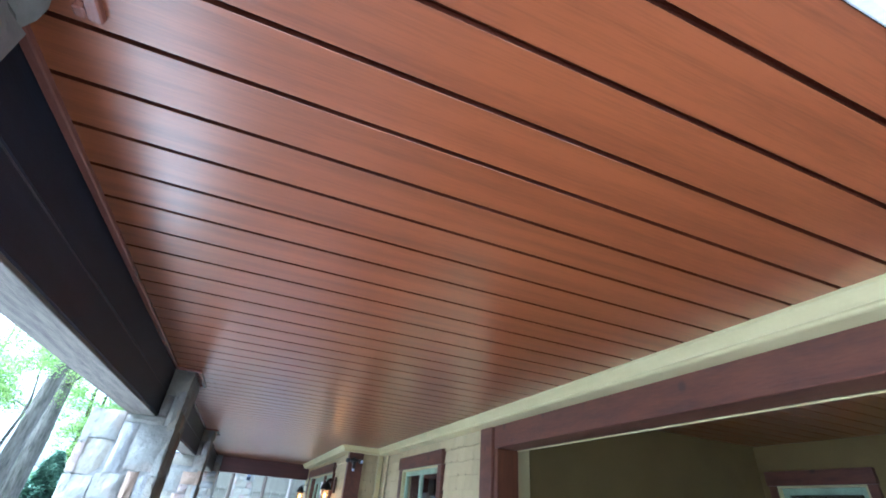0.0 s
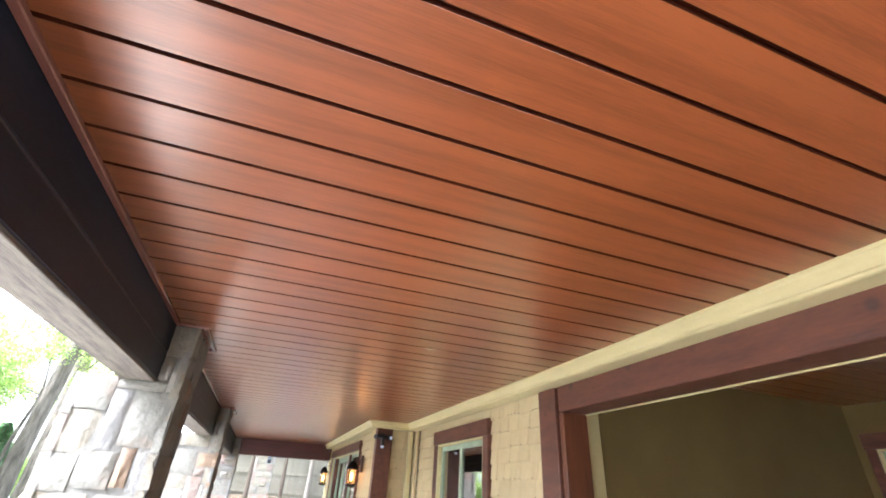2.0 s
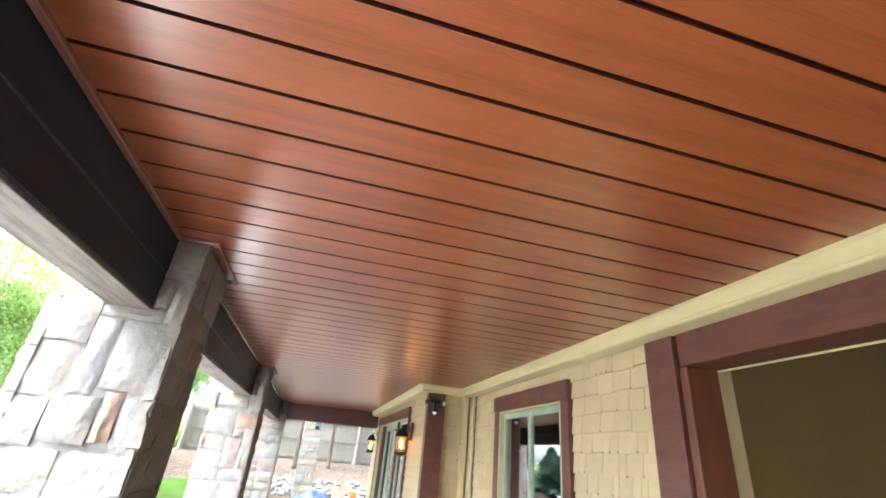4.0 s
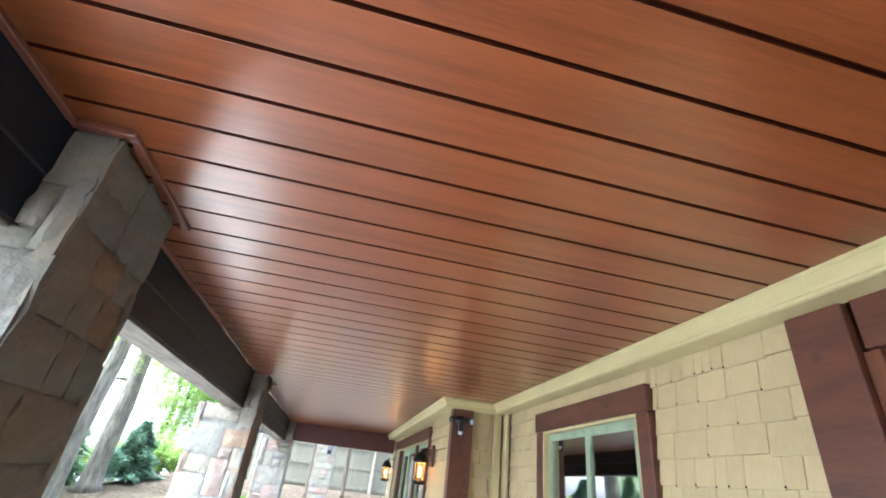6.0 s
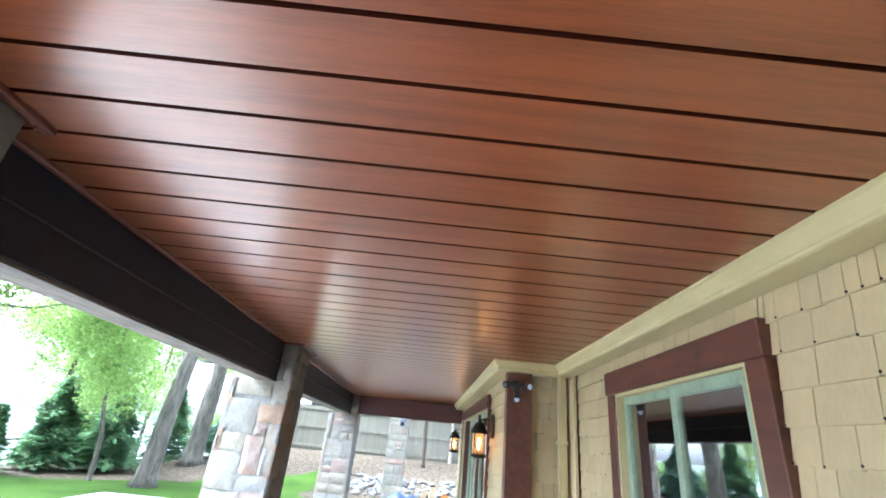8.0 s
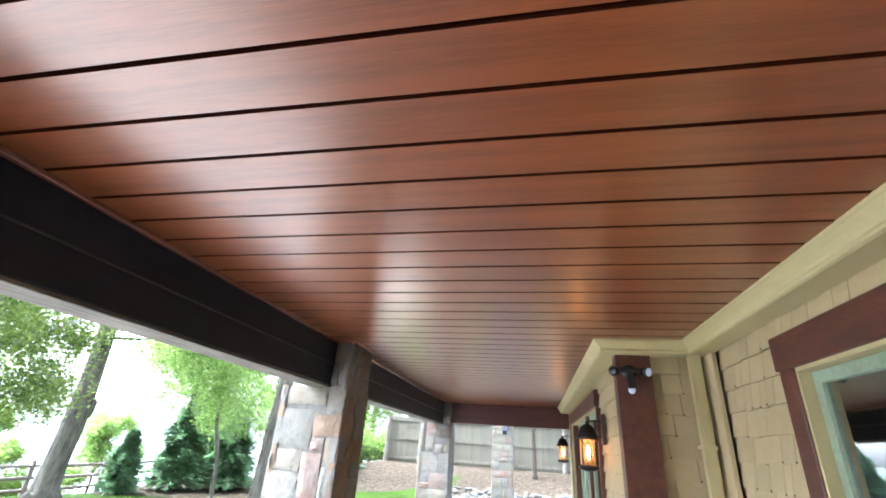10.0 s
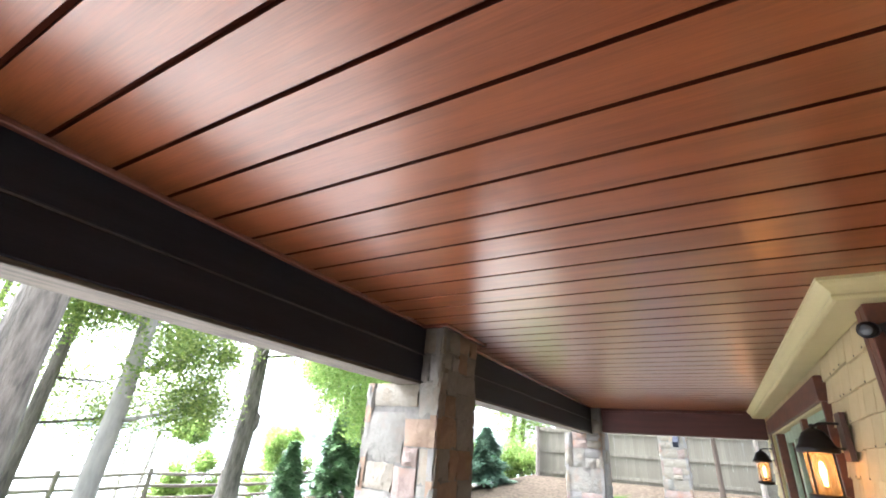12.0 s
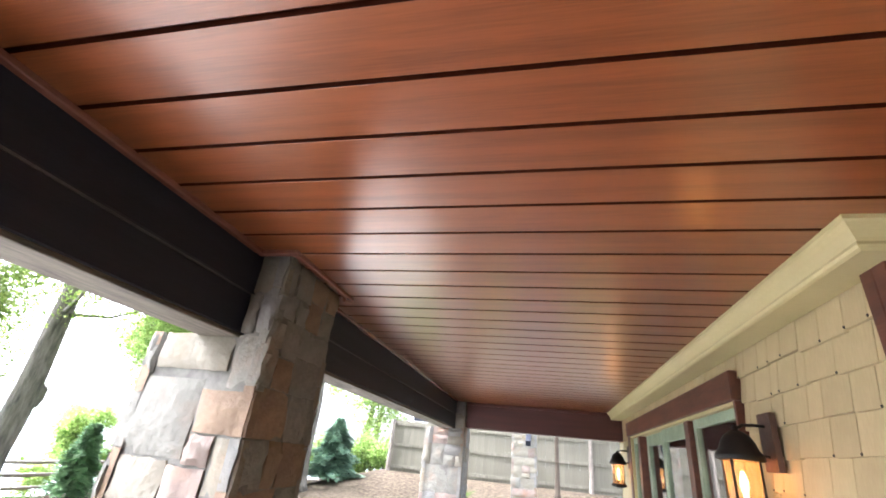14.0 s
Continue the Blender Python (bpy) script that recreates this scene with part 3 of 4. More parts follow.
def split(rnd, x0, x1, z0, z1):
    """Cuts a face into uneven stones."""
    w, h = x1 - x0, z1 - z0
    if h > 0.37 or (h > 0.24 and rnd.random() < 0.35 and h > w * 0.8):
        c = z0 + h * rnd.uniform(0.4, 0.62)
        return split(rnd, x0, x1, z0, c) + split(rnd, x0, x1, c, z1)
    if w > 0.42 or (w > 0.26 and rnd.random() < 0.4):
        c = x0 + w * rnd.uniform(0.35, 0.65)
        return split(rnd, x0, c, z0, z1) + split(rnd, c, x1, z0, z1)
    return [(x0, x1, z0, z1)]


FRONT_1 = [(-.035, .13, 2.215, 2.44), (-.035, .04, 2.055, 2.21), (.04, .13, 1.975, 2.21), (-.13, .13, 1.63, 1.97), (-.25, .035, 1.975, 2.05), (-.5, -.25, 1.83, 2.05), (-.25, -.135, 1.60, 1.97),
           (-.5, -.255, 1.575, 1.825), (-.09, -.005, 1.40, 1.625), (0, .13, 1.37, 1.625), (-.5, -.30, 1.37, 1.57), (-.295, -.095, 1.39, 1.595), (-.5, -.18, 1.19, 1.365), (-.175, .13, 1.10, 1.365), (-.5, -.18, 1.0, 1.185), (-.175, .13, 1.0, 1.095)]
FRONT_2 = [(-.035, .13, 2.25, 2.44), (-.035, .03, 2.055, 2.245), (.035, .13, 2.06, 2.245), (-.04, .13, 1.81, 2.05), (-.42, -.045, 1.88, 2.045), (-.5, -.425, 1.85, 2.045), (-.5, -.14, 1.52, 1.845), (-.135, .13, 1.625, 1.805), (-.135, -.01, 1.50, 1.62), (-.005, .13, 1.40, 1.62),
           (-.5, -.46, 1.33, 1.515), (-.455, -.20, 1.345, 1.515), (-.195, -.01, 1.15, 1.495), (-.005, .13, 1.15, 1.395), (-.5, -.20, 1.0, 1.34), (-.195, .13, 1.0, 1.145)]


def stone_column(at_x, at_y, wd, dp, top, seed, front=None, upper=True, low=0.0, tones=(), palette=(0, 0, 0, 1, 1, 2, 2, 0, 3, 4)):
    """A square column of rough fieldstones round a mortar core; the inner strip runs up past the beam to the soffit."""
    rnd = random.Random(seed)
    t = thing("stone_column", "square fieldstone column of grey, buff and rose stones", "column", at=(at_x, at_y, low), group="stone columns along the porch")
    x0, x1 = -wd, 0.0
    core = box(bmesh.new(), x0 + 0.017, x1 - 0.017, 0.017, dp - 0.017, 0, top - low - 0.01)
    if upper:
        box(core, -0.148, -0.017, 0.017, dp - 0.017, top - low - 0.01, CEIL - low - 0.004)
    part("mortar_core", core, M_MORTAR, t)
    faces = []
    up = [(-0.16, 0.0, top - low + 0.005, CEIL - low - 0.005)] if upper else []
    f = [(a - 0.13, b - 0.13, c - low, d - low) for a, b, c, d in front] if front else []
    z_f = 0.995 - low if front else top - low
    faces.append((f + split(rnd, x0, x1, 0, z_f) + ([] if front else sum((split(rnd, *u) for u in up), [])), pose(0, 0.03, 0)))
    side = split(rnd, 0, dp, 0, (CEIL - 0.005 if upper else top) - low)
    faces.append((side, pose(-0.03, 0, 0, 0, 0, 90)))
    faces.append((split(rnd, -dp, 0, 0, top - low), pose(x0 + 0.03, 0, 0, 0, 0, -90)))
    faces.append((split(rnd, 0, wd, 0, top - low), pose(0, dp - 0.03, 0, 0, 0, 180)))
    for stones, m in faces:
        for k_, (a, b, c, d) in enumerate(stones):
            # inner face leans to blue-grey: its shade is put into the stone choice
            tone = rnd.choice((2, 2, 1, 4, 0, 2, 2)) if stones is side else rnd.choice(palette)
            if front and stones is faces[0][0] and k_ < len(tones):
                tone = tones[k_]
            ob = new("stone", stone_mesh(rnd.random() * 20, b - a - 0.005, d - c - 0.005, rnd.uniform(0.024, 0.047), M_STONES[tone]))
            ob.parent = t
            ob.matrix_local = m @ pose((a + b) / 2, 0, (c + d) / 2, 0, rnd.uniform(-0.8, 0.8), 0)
    return t


TONES_1 = (1, 0, 0, 0, 0, 0, 2, 1, 4, 2, 0, 0, 1, 0, 0, 2)
TONES_2 = (1, 0, 2, 0, 1, 0, 0, 4, 3, 1, 0, 1, 3, 0, 0, 2)
for k, (y, fr, tn) in enumerate(zip(COLUMNS, (None, FRONT_1, FRONT_2, None), ((), TONES_1, TONES_2, ()))):
    stone_column(COL_X1, y, COL_X1 - COL_X0, COL_D, 2.045, 11 + k, fr, tones=tn, palette=(1, 1, 0, 0, 2, 1, 3) if k == 3 else (0, 0, 0, 1, 1, 2, 2, 0, 3, 4))

# ---- far beam ----
fb = thing("end_beam", "dark red-brown beam closing the porch end", "beam", at=(1.2, Y1, 2.06))
inv = Matrix.Translation((-1.2, -Y1, -2.06))
placed(cube("beam", 0.10, 2.44, Y1, Y1 + 0.2, 2.07, 2.449, M_FAR, fb, bevel=0.006), inv)
placed(cube("edge_trim", 0.10, 2.44, Y1 - 0.03, Y1 - 0.002, 2.405, 2.447, M_FAR, fb, bevel=0.006), inv)

# column with timber bracket beyond the porch
stone_column(1.15, 19.3, 0.62, 0.6, 2.42, 31, None, False, -0.1, palette=(1, 1, 0, 0, 3))
br = thing("pergola_beam", "dark timber beam with angled bracket on the outer column", "beam", at=(0.85, 19.6, 2.43))
cube("beam", -3.0, 2.6, -0.1, 0.1, 0.0, 0.3, M_BEAM, br)
bm = box(bmesh.new(), -0.06, 0.06, -0.9, -0.25, -0.03, 0.09)
part("bracket", bm, M_BEAM, br).matrix_local = pose(0.1, 0, -0.02, 22)

# ---- ground, water, far shore ----


def height(x, y):
    h = -0.12
    s = min(1, max(0, (y - 19.5) / 7.0))
    h += 1.05 * s * s * (3 - 2 * s) * min(1, max(0, (x + 9) / 4))
    s = min(1, max(0, (-10.0 - x) / 9.0))
    h -= 2.2 * s * s * (3 - 2 * s)
    if x < -3:
        h += 0.10 * noise.noise(Vector((x * 0.25, y * 0.25, 3)))
    return h


def axis(centre, fine, reach):
    out, step, p = [centre], fine, centre
    while p < centre + reach:
        step *= 1.0 if p < centre + 24 else 1.5
        p += step
        out.append(p)
    out2, step, p = [], fine, centre
    while p > centre - reach:
        step *= 1.0 if p > centre - 24 else 1.5
        p -= step
        out2.append(p)
    return out2[::-1] + out


gx, gy = axis(-5, 0.6, 2500), axis(14, 0.6, 2500)
verts = [(x, y, height(x, y)) for y in gy for x in gx]
nx = len(gx)
faces = [(j * nx + i, j * nx + i + 1, (j + 1) * nx + i + 1, (j + 1) * nx + i) for j in range(len(gy) - 1) for i in range(nx - 1)]
me = bpy.data.meshes.new("ground")
me.from_pydata(verts, [], faces)
me.shade_smooth()
M_GROUND = material("lawn and mulch", (0.048, 0.084, 0.0128), 0.95, dark=(0.0264, 0.0496, 0.008), scale=0.8, fine=30, bump=0.6, spec=0.05)
gn, gl = M_GROUND.node_tree.nodes, M_GROUND.node_tree.links
gb = gn["Principled BSDF"]
grass = gb.inputs["Base Color"].links[0].from_socket
co, sep = gn.new("ShaderNodeTexCoord"), gn.new("ShaderNodeSeparateXYZ")
gl.new(co.outputs["Object"], sep.inputs[0])
wob = gn.new("ShaderNodeTexNoise")
wob.inputs["Scale"].default_value = 0.35
gl.new(co.outputs["Object"], wob.inputs["Vector"])
# bed edge: mulch where y - 0.8 x + wobble passes a line
ma = gn.new("ShaderNodeMath")
ma.operation = "MULTIPLY_ADD"
gl.new(sep.outputs["X"], ma.inputs[0])
ma.inputs[1].default_value = -0.8
gl.new(sep.outputs["Y"], ma.inputs[2])
mb = gn.new("ShaderNodeMath")
mb.operation = "MULTIPLY_ADD"
gl.new(wob.outputs["Fac"], mb.inputs[0])
mb.inputs[1].default_value = 5.0
gl.new(ma.outputs[0], mb.inputs[2])
st = gn.new("ShaderNodeMapRange")
st.inputs["From Min"].default_value, st.inputs["From Max"].default_value = 26.3, 26.6
gl.new(mb.outputs[0], st.inputs["Value"])
# bank beyond the porch end: mulch where both x and y pass a wavy line
bank_x, bank_y, bank = gn.new("ShaderNodeMath"), gn.new("ShaderNodeMath"), gn.new("ShaderNodeMath")
bank_x.operation, bank_y.operation, bank.operation = "MULTIPLY_ADD", "SUBTRACT", "MINIMUM"
gl.new(wob.outputs["Fac"], bank_x.inputs[0])
bank_x.inputs[1].default_value = 2.5
gl.new(sep.outputs["X"], bank_x.inputs[2])
gl.new(sep.outputs["Y"], bank_y.inputs[0])
bank_y.inputs[1].default_value = 17.6
gl.new(bank_x.outputs[0], bank.inputs[0])
gl.new(bank_y.outputs[0], bank.inputs[1])
edge = gn.new("ShaderNodeMapRange")
edge.inputs["From Min"].default_value, edge.inputs["From Max"].default_value = -0.35, -0.15
gl.new(bank.outputs[0], edge.inputs["Value"])
either = gn.new("ShaderNodeMath")
either.operation = "MAXIMUM"
gl.new(st.outputs["Result"], either.inputs[0])
gl.new(edge.outputs["Result"], either.inputs[1])
mul = gn.new("ShaderNodeTexNoise")
mul.inputs["Scale"].default_value, mul.inputs["Detail"].default_value = 9.0, 8
gl.new(co.outputs["Object"], mul.inputs["Vector"])
mr = gn.new("ShaderNodeValToRGB")
mr.color_ramp.elements[0].color, mr.color_ramp.elements[1].color = (0.04, 0.031, 0.022, 1), (0.105, 0.083, 0.06, 1)
mr.color_ramp.elements[0].position, mr.color_ramp.elements[1].position = 0.35, 0.7
gl.new(mul.outputs["Fac"], mr.inputs["Fac"])
mx = gn.new("ShaderNodeMixRGB")
gl.new(either.outputs[0], mx.inputs["Fac"])
gl.new(grass, mx.inputs["Color1"])
gl.new(mr.outputs["Color"], mx.inputs["Color2"])
gl.new(mx.outputs["Color"], gb.inputs["Base Color"])
me.materials.append(M_GROUND)
tagged(new("ground", me), "green lawn with brown mulch beds", "lawn", kind="structure")

M_WATER = material("lake water", (0.25, 0.3, 0.32), 0.18, scale=0.4, fine=3, bump=0.25)
bm = bmesh.new()
bm.faces.new([bm.verts.new(p) for p in ((-17.5, -700, -1.3), (-17.5, 45, -1.3), (-60, 700, -1.3), (-900, 900, -1.3), (-900, -700, -1.3))])
tagged(part("water", bm, M_WATER), "pale bright lake water", "lake", kind="structure")

rnd = random.Random(5)
vs, fs = [], []
for k in range(5200):
    a = radians(rnd.uniform(-40, 200))
    r = rnd.uniform(520, 600)
    x, y = -r * math.sin(a), r * math.cos(a)
    z = -2 + rnd.random() ** 1.3 * (9 + 6 * noise.noise(Vector((a * 3, 0, 0))) + 3 * noise.noise(Vector((a * 14, 2, 0))))
    s = rnd.uniform(4, 8)
    i = len(vs)
    tx, ty = math.cos(a) * s, math.sin(a) * s
    vs += [(x - tx, y - ty, z - s * 0.3), (x + tx, y + ty, z - s * 0.4), (x + tx * 0.6, y + ty * 0.6, z + s * 0.5), (x - tx * 0.5, y - ty * 0.5, z + s * 0.6)]
    fs.append((i, i + 1, i + 2, i + 3))
me = bpy.data.meshes.new("backdrop")
me.from_pydata(vs, [], fs)
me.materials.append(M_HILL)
tagged(new("backdrop", me), "hazy wooded far shore of the lake", "shore", kind="structure")

# ---- trees ----


def leaf_cloud(blobs, count, size, seed, flat=0.0):
    """Many small leaves in uneven clumps: blobs of (x, y, z, radius)."""
    r = np.random.RandomState(seed)
    blobs = np.array(blobs)
    pick = r.choice(len(blobs), count, p=blobs[:, 3] ** 2 / (blobs[:, 3] ** 2).sum())
    d = r.normal(size=(count, 3))
    d /= np.linalg.norm(d, axis=1)[:, None]
    c = blobs[pick, :3] + d * (blobs[pick, 3] * r.uniform(0.1, 1.15, count) ** 0.75)[:, None]
    c[:, 2] -= 0.15 * blobs[pick, 3]
    u = r.normal(size=(count, 3))
    u[:, 2] *= 0.5 + flat
    u /= np.linalg.norm(u, axis=1)[:, None]
    w = np.cross(u, r.normal(size=(count, 3)))
    w /= np.linalg.norm(w, axis=1)[:, None]
    s = (size * r.uniform(0.6, 1.3, count))[:, None]
    v = np.stack([c - u * s, c + w * s * 0.55, c + u * s, c - w * s * 0.55], 1).reshape(-1, 3)
    me = bpy.data.meshes.new("leaves")
    me.from_pydata(v.tolist(), [], [(4 * i, 4 * i + 1, 4 * i + 2, 4 * i + 3) for i in range(count)])
    return me


def tree(x, y, dia, tall, lean=(0, 0), bark=None, crown=None, leaf=None, leaves=18000, size=0.038, seed=1, limbs=11, label="", knob=None, low=0.45, high=0.97, spread=2.6):
    """A tapered trunk with root flare, limbs and a ragged crown."""
    rnd = random.Random(seed)
    z0 = height(x, y) - 0.05
    t = thing("tree", label or "tall deciduous tree with grey bark", "tree", at=(x, y, z0))
    n = 14
    pts, rad = [], []
    for k in range(n + 1):
        u = k / n
        wx = 0.18 * noise.noise(Vector((seed, u * 3, 0))) * u
        pts.append((lean[0] * tall * u + wx * 2, lean[1] * tall * u + wx, tall * u))
        rad.append(dia / 2 * (1 - 0.72 * u) * (1 + 0.55 * max(0, 1 - u * n / 0.9) ** 2))
    pts.insert(1, tuple(np.array(pts[0]) * 0.7 + np.array(pts[1]) * 0.3))
    rad.insert(1, dia / 2 * 1.06)
    bm = tube(bmesh.new(), pts, rad, 14, 0.22, seed)
    if knob:
        kp = Vector(pts[0]).lerp(Vector(pts[-1]), knob / tall)
        burl = bmesh.ops.create_icosphere(bm, subdivisions=3, radius=1)["verts"]
        for v in burl:
            w = 1 + 0.3 * noise.noise(v.co * 1.6) + 0.12 * noise.noise(v.co * 4)
            v.co = kp + Vector((0.03 + v.co.x * 0.19 * w, dia * 0.36 + v.co.y * 0.20 * w, v.co.z * (0.24 if v.co.z > 0 else 0.38) * w))
    blobs = []
    for k in range(limbs):
        u = rnd.uniform(low, high) if k % 4 else rnd.uniform(high - 0.05, 0.97)
        i = min(len(pts) - 2, int(u * len(pts)))
        p = Vector(pts[i])
        a = rnd.uniform(0, 2 * math.pi)
        ln = rnd.uniform(0.55, 1.0) * spread * (1.15 - 0.4 * u)
        q = p + Vector((math.cos(a) * ln, math.sin(a) * ln, ln * rnd.uniform(0.15, 0.6)))
        mid = p.lerp(q, 0.5) + Vector((0, 0, -0.08 * ln))
        r0 = rad[i] * 0.28
        tube(bm, [p, mid, q], [r0, r0 * 0.6, 0.012], 7, 0.15, seed + k)
        for b in range(9):
            s = rnd.uniform(0.25, 1.1) * spread * 0.30
            g = 0.3 * spread
            blobs.append((*(mid.lerp(q, rnd.uniform(0.2, 1.2)) + Vector((rnd.uniform(-g, g), rnd.uniform(-g, g), rnd.uniform(-0.7 * g, 0.7 * g)))), s))
    part("trunk", bm, bark or M_BARK, t, smooth=True)
    if leaves:
        me = leaf_cloud(blobs, leaves, size, seed)
        me.materials.append(leaf or M_LEAF)
        ob = new("crown", me)
        ob.parent = t
    return t


def conifer(x, y, wide, tall, seed, leaf=None, label="", count=3500, taper=0.8):
    """A dense conifer: a trunk and tiers of drooping sprays."""
    r = np.random.RandomState(seed)
    t = thing("conifer", label or "dense dark green conifer", "tree", at=(x, y, height(x, y) - 0.05))
    part("trunk", tube(bmesh.new(), [(0, 0, 0), (0, 0, tall * 0.5), (0, 0, tall * 0.97)], [wide * 0.06, wide * 0.04, 0.01], 8), M_BARK, t)
    u = r.uniform(0.02, 1, count) ** 0.8
    a = r.uniform(0, 2 * math.pi, count)
    tier = 0.82 + 0.18 * np.sin(u * tall * 9 + np.sin(a * 3) * 1.5)
    rr = wide / 2 * (1 - u) ** taper * tier * (0.8 + 0.2 * np.sin(a * 5 + u * 11)) * r.uniform(0.45, 1.05, count) + 0.04
    c = np.stack([rr * np.cos(a), rr * np.sin(a), u * tall * 0.98 + 0.05], 1)
    out = np.stack([np.cos(a), np.sin(a), r.uniform(-0.5, 0.25, count)], 1)
    side = np.stack([-np.sin(a), np.cos(a), r.uniform(-0.4, 0.4, count)], 1)
    s = (0.13 * r.uniform(0.6, 1.4, count) * (1.15 - 0.5 * u))[:, None]
    v = np.stack([c - out * s * 0.6, c + side * s * 0.4, c + out * s * 1.2, c - side * s * 0.4], 1).reshape(-1, 3)
    me = bpy.data.meshes.new("needles")
    me.from_pydata(v.tolist(), [], [(4 * i, 4 * i + 1, 4 * i + 2, 4 * i + 3) for i in range(count)])
    me.materials.append(leaf or M_CONIFER)
    new("needles", me).parent = t
    return t


tree(-5.8, 8.35, 0.66, 13, (-0.02, 0.0), seed=3, low=0.45, limbs=14, leaves=26000, label="large leaning hardwood with furrowed grey bark")
tree(-9.5, 10.0, 0.28, 12, (0.02, 0.02), seed=4, low=0.22, high=0.6, limbs=16, spread=2.3, leaves=40000, label="slender grey tree on the bank")
tree(-12.2, 9.4, 0.20, 10, (0.01, 0.02), seed=18, low=0.28, high=0.62, limbs=14, leaves=28000, label="thin grey tree by the lake fence")
tree(-8.0, 10.7, 0.38, 13, (0.03, 0.0), M_BARK_PALE, seed=5, low=0.22, high=0.5, limbs=15, leaves=40000, spread=1.9, label="smooth grey trunk with low maple foliage")
tree(-9.8, 15.0, 0.56, 11, (0.0, 0.02), seed=6, knob=2.2, low=0.4, label="knobbed hardwood trunk with flared roots by the fence")
tree(-13.7, 14.7, 0.13, 8, (0.04, 0.08), M_BIRCH, seed=7, low=0.5, label="white birch by the lake")
tree(-13.9, 14.4, 0.12, 8, (-0.03, -0.04), M_BIRCH, seed=8, low=0.5, label="white birch by the lake")
tree(-15.4, 17.3, 0.12, 3.3, (0, 0), leaf=M_LEAF_LIGHT, seed=9, low=0.28, spread=1.25, leaves=15000, size=0.06, label="young leafy tree beyond the rail fence")
tree(-15.4, 21.6, 0.12, 3.3, (0, 0), leaf=M_LEAF_LIGHT, seed=10, low=0.28, spread=1.4, leaves=16000, size=0.06, label="young leafy tree beyond the rail fence")
tree(-5.6, 17.4, 0.50, 13, (0.04, 0.02), seed=12, low=0.3, leaves=22000, leaf=M_LEAF_LIGHT, label="tall pale grey trunk on the mulch bed")
tree(-6.7, 22.2, 0.66, 13, (0.01, 0.0), seed=13, low=0.3, leaves=22000, label="thick dark trunk behind the bed")
tree(-7.2, 17.7, 0.13, 4.1, (0.0, -0.2), leaf=M_LEAF_LIGHT, seed=14, low=0.48, spread=2.3, leaves=34000, size=0.04, label="young tree with light yellow-green leaves")
tree(-6.6, 18.8, 0.14, 6, (0.08, 0.03), seed=15, low=0.5, spread=1.6, leaves=5000, label="thin leaning sapling on the mulch bed")
tree(-8.6, 33.0, 0.42, 8, (0, 0), M_BARK_DARK, leaf=M_LEAF_LIGHT, seed=16, low=0.36, high=0.7, leaves=16000, size=0.06, label="twin-stemmed tree beyond the fence end")
tree(-8.1, 33.2, 0.32, 8, (0.01, 0), M_BARK_DARK, leaf=M_LEAF_LIGHT, seed=17, low=0.36, high=0.7, leaves=14000, size=0.06, label="twin-stemmed tree beyond the fence end")
for k, (x, y) in enumerate(((-11.2, 20.8), (-11.6, 23.4), (-11.5, 27.0))):
    tree(x, y, 0.22, 8.5, (0.01, -0.01), leaf=M_LEAF_LIGHT, seed=40 + k, low=0.3, high=0.7, spread=2.4, limbs=13, leaves=20000, size=0.055, label="slim light green tree behind the conifers")
for k, (x, y, lean) in enumerate(((0.35, 24.0, (0.0, 0.0)), (1.78, 24.5, (-0.01, 0.01)), (4.0, 24.2, (0.02, 0.0)))):
    tree(x, y, 0.17, 7.5, lean, M_BARK_DARK, seed=70 + k, low=0.6, spread=1.8, limbs=8, leaves=9000, size=0.05, label="slim dark trunk before the board fence")
conifer(-9.7, 17.0, 1.15, 1.7, 21, taper=0.6, label="small conical dark green conifer")
conifer(-9.4, 18.7, 2.0, 2.7, 31, count=9000, taper=0.6)
conifer(-8.3, 19.8, 2.2, 2.5, 22, count=8000, taper=0.6)
conifer(-9.5, 21.6, 2.6, 2.9, 27, count=8000)
conifer(-11.8, 23.0, 3.2, 4.4, 23, count=8000)
conifer(-14.0, 26.0, 3.4, 5.0, 24, count=8000)
conifer(-9.0, 24.5, 2.8, 3.2, 25, count=7000)
conifer(-6.3, 24.0, 2.7, 2.2, 26, M_SPRUCE, "small blue-green spruce on the mulch bank", 9000)


def shrub(x, y, wide, tall, seed, leaf):
    """A loose shrub of several stems and many leaves."""
    rnd = random.Random(seed)
    t = thing("shrub", "loose yellow-green shrub by the board fence", "shrub", at=(x, y, height(x, y) - 0.05), group="shrubs at the fence end")
    bm, blobs = bmesh.new(), []
    for k in range(7):
        a, r = rnd.uniform(0, 6.28), rnd.uniform(0.1, 0.5) * wide
        tip = Vector((r * math.cos(a), r * math.sin(a), tall * rnd.uniform(0.6, 1.0)))
        tube(bm, [(0, 0, 0), tip * 0.5 + Vector((0, 0, 0.1)), tip], [0.03, 0.02, 0.006], 6)
        for u in (0.55, 0.8, 1.0):
            blobs.append((*(tip * u), wide * rnd.uniform(0.14, 0.26)))
    part("stems", bm, M_BARK, t)
    me = leaf_cloud(blobs, 5000, 0.06, seed)
    me.materials.append(leaf)
    new("leaves", me).parent = t


for k, (x, y, w, h) in enumerate(((-7.2, 28.2, 2.2, 1.5), (-6.1, 28.6, 2.2, 1.5), (-5.4, 27.4, 1.7, 1.2), (-8.9, 29.0, 2.2, 1.8), (-10.6, 30.0, 2.4, 2.2))):
    shrub(x, y, w, h, 60 + k, M_LEAF_LIGHT if k < 4 else M_LEAF)

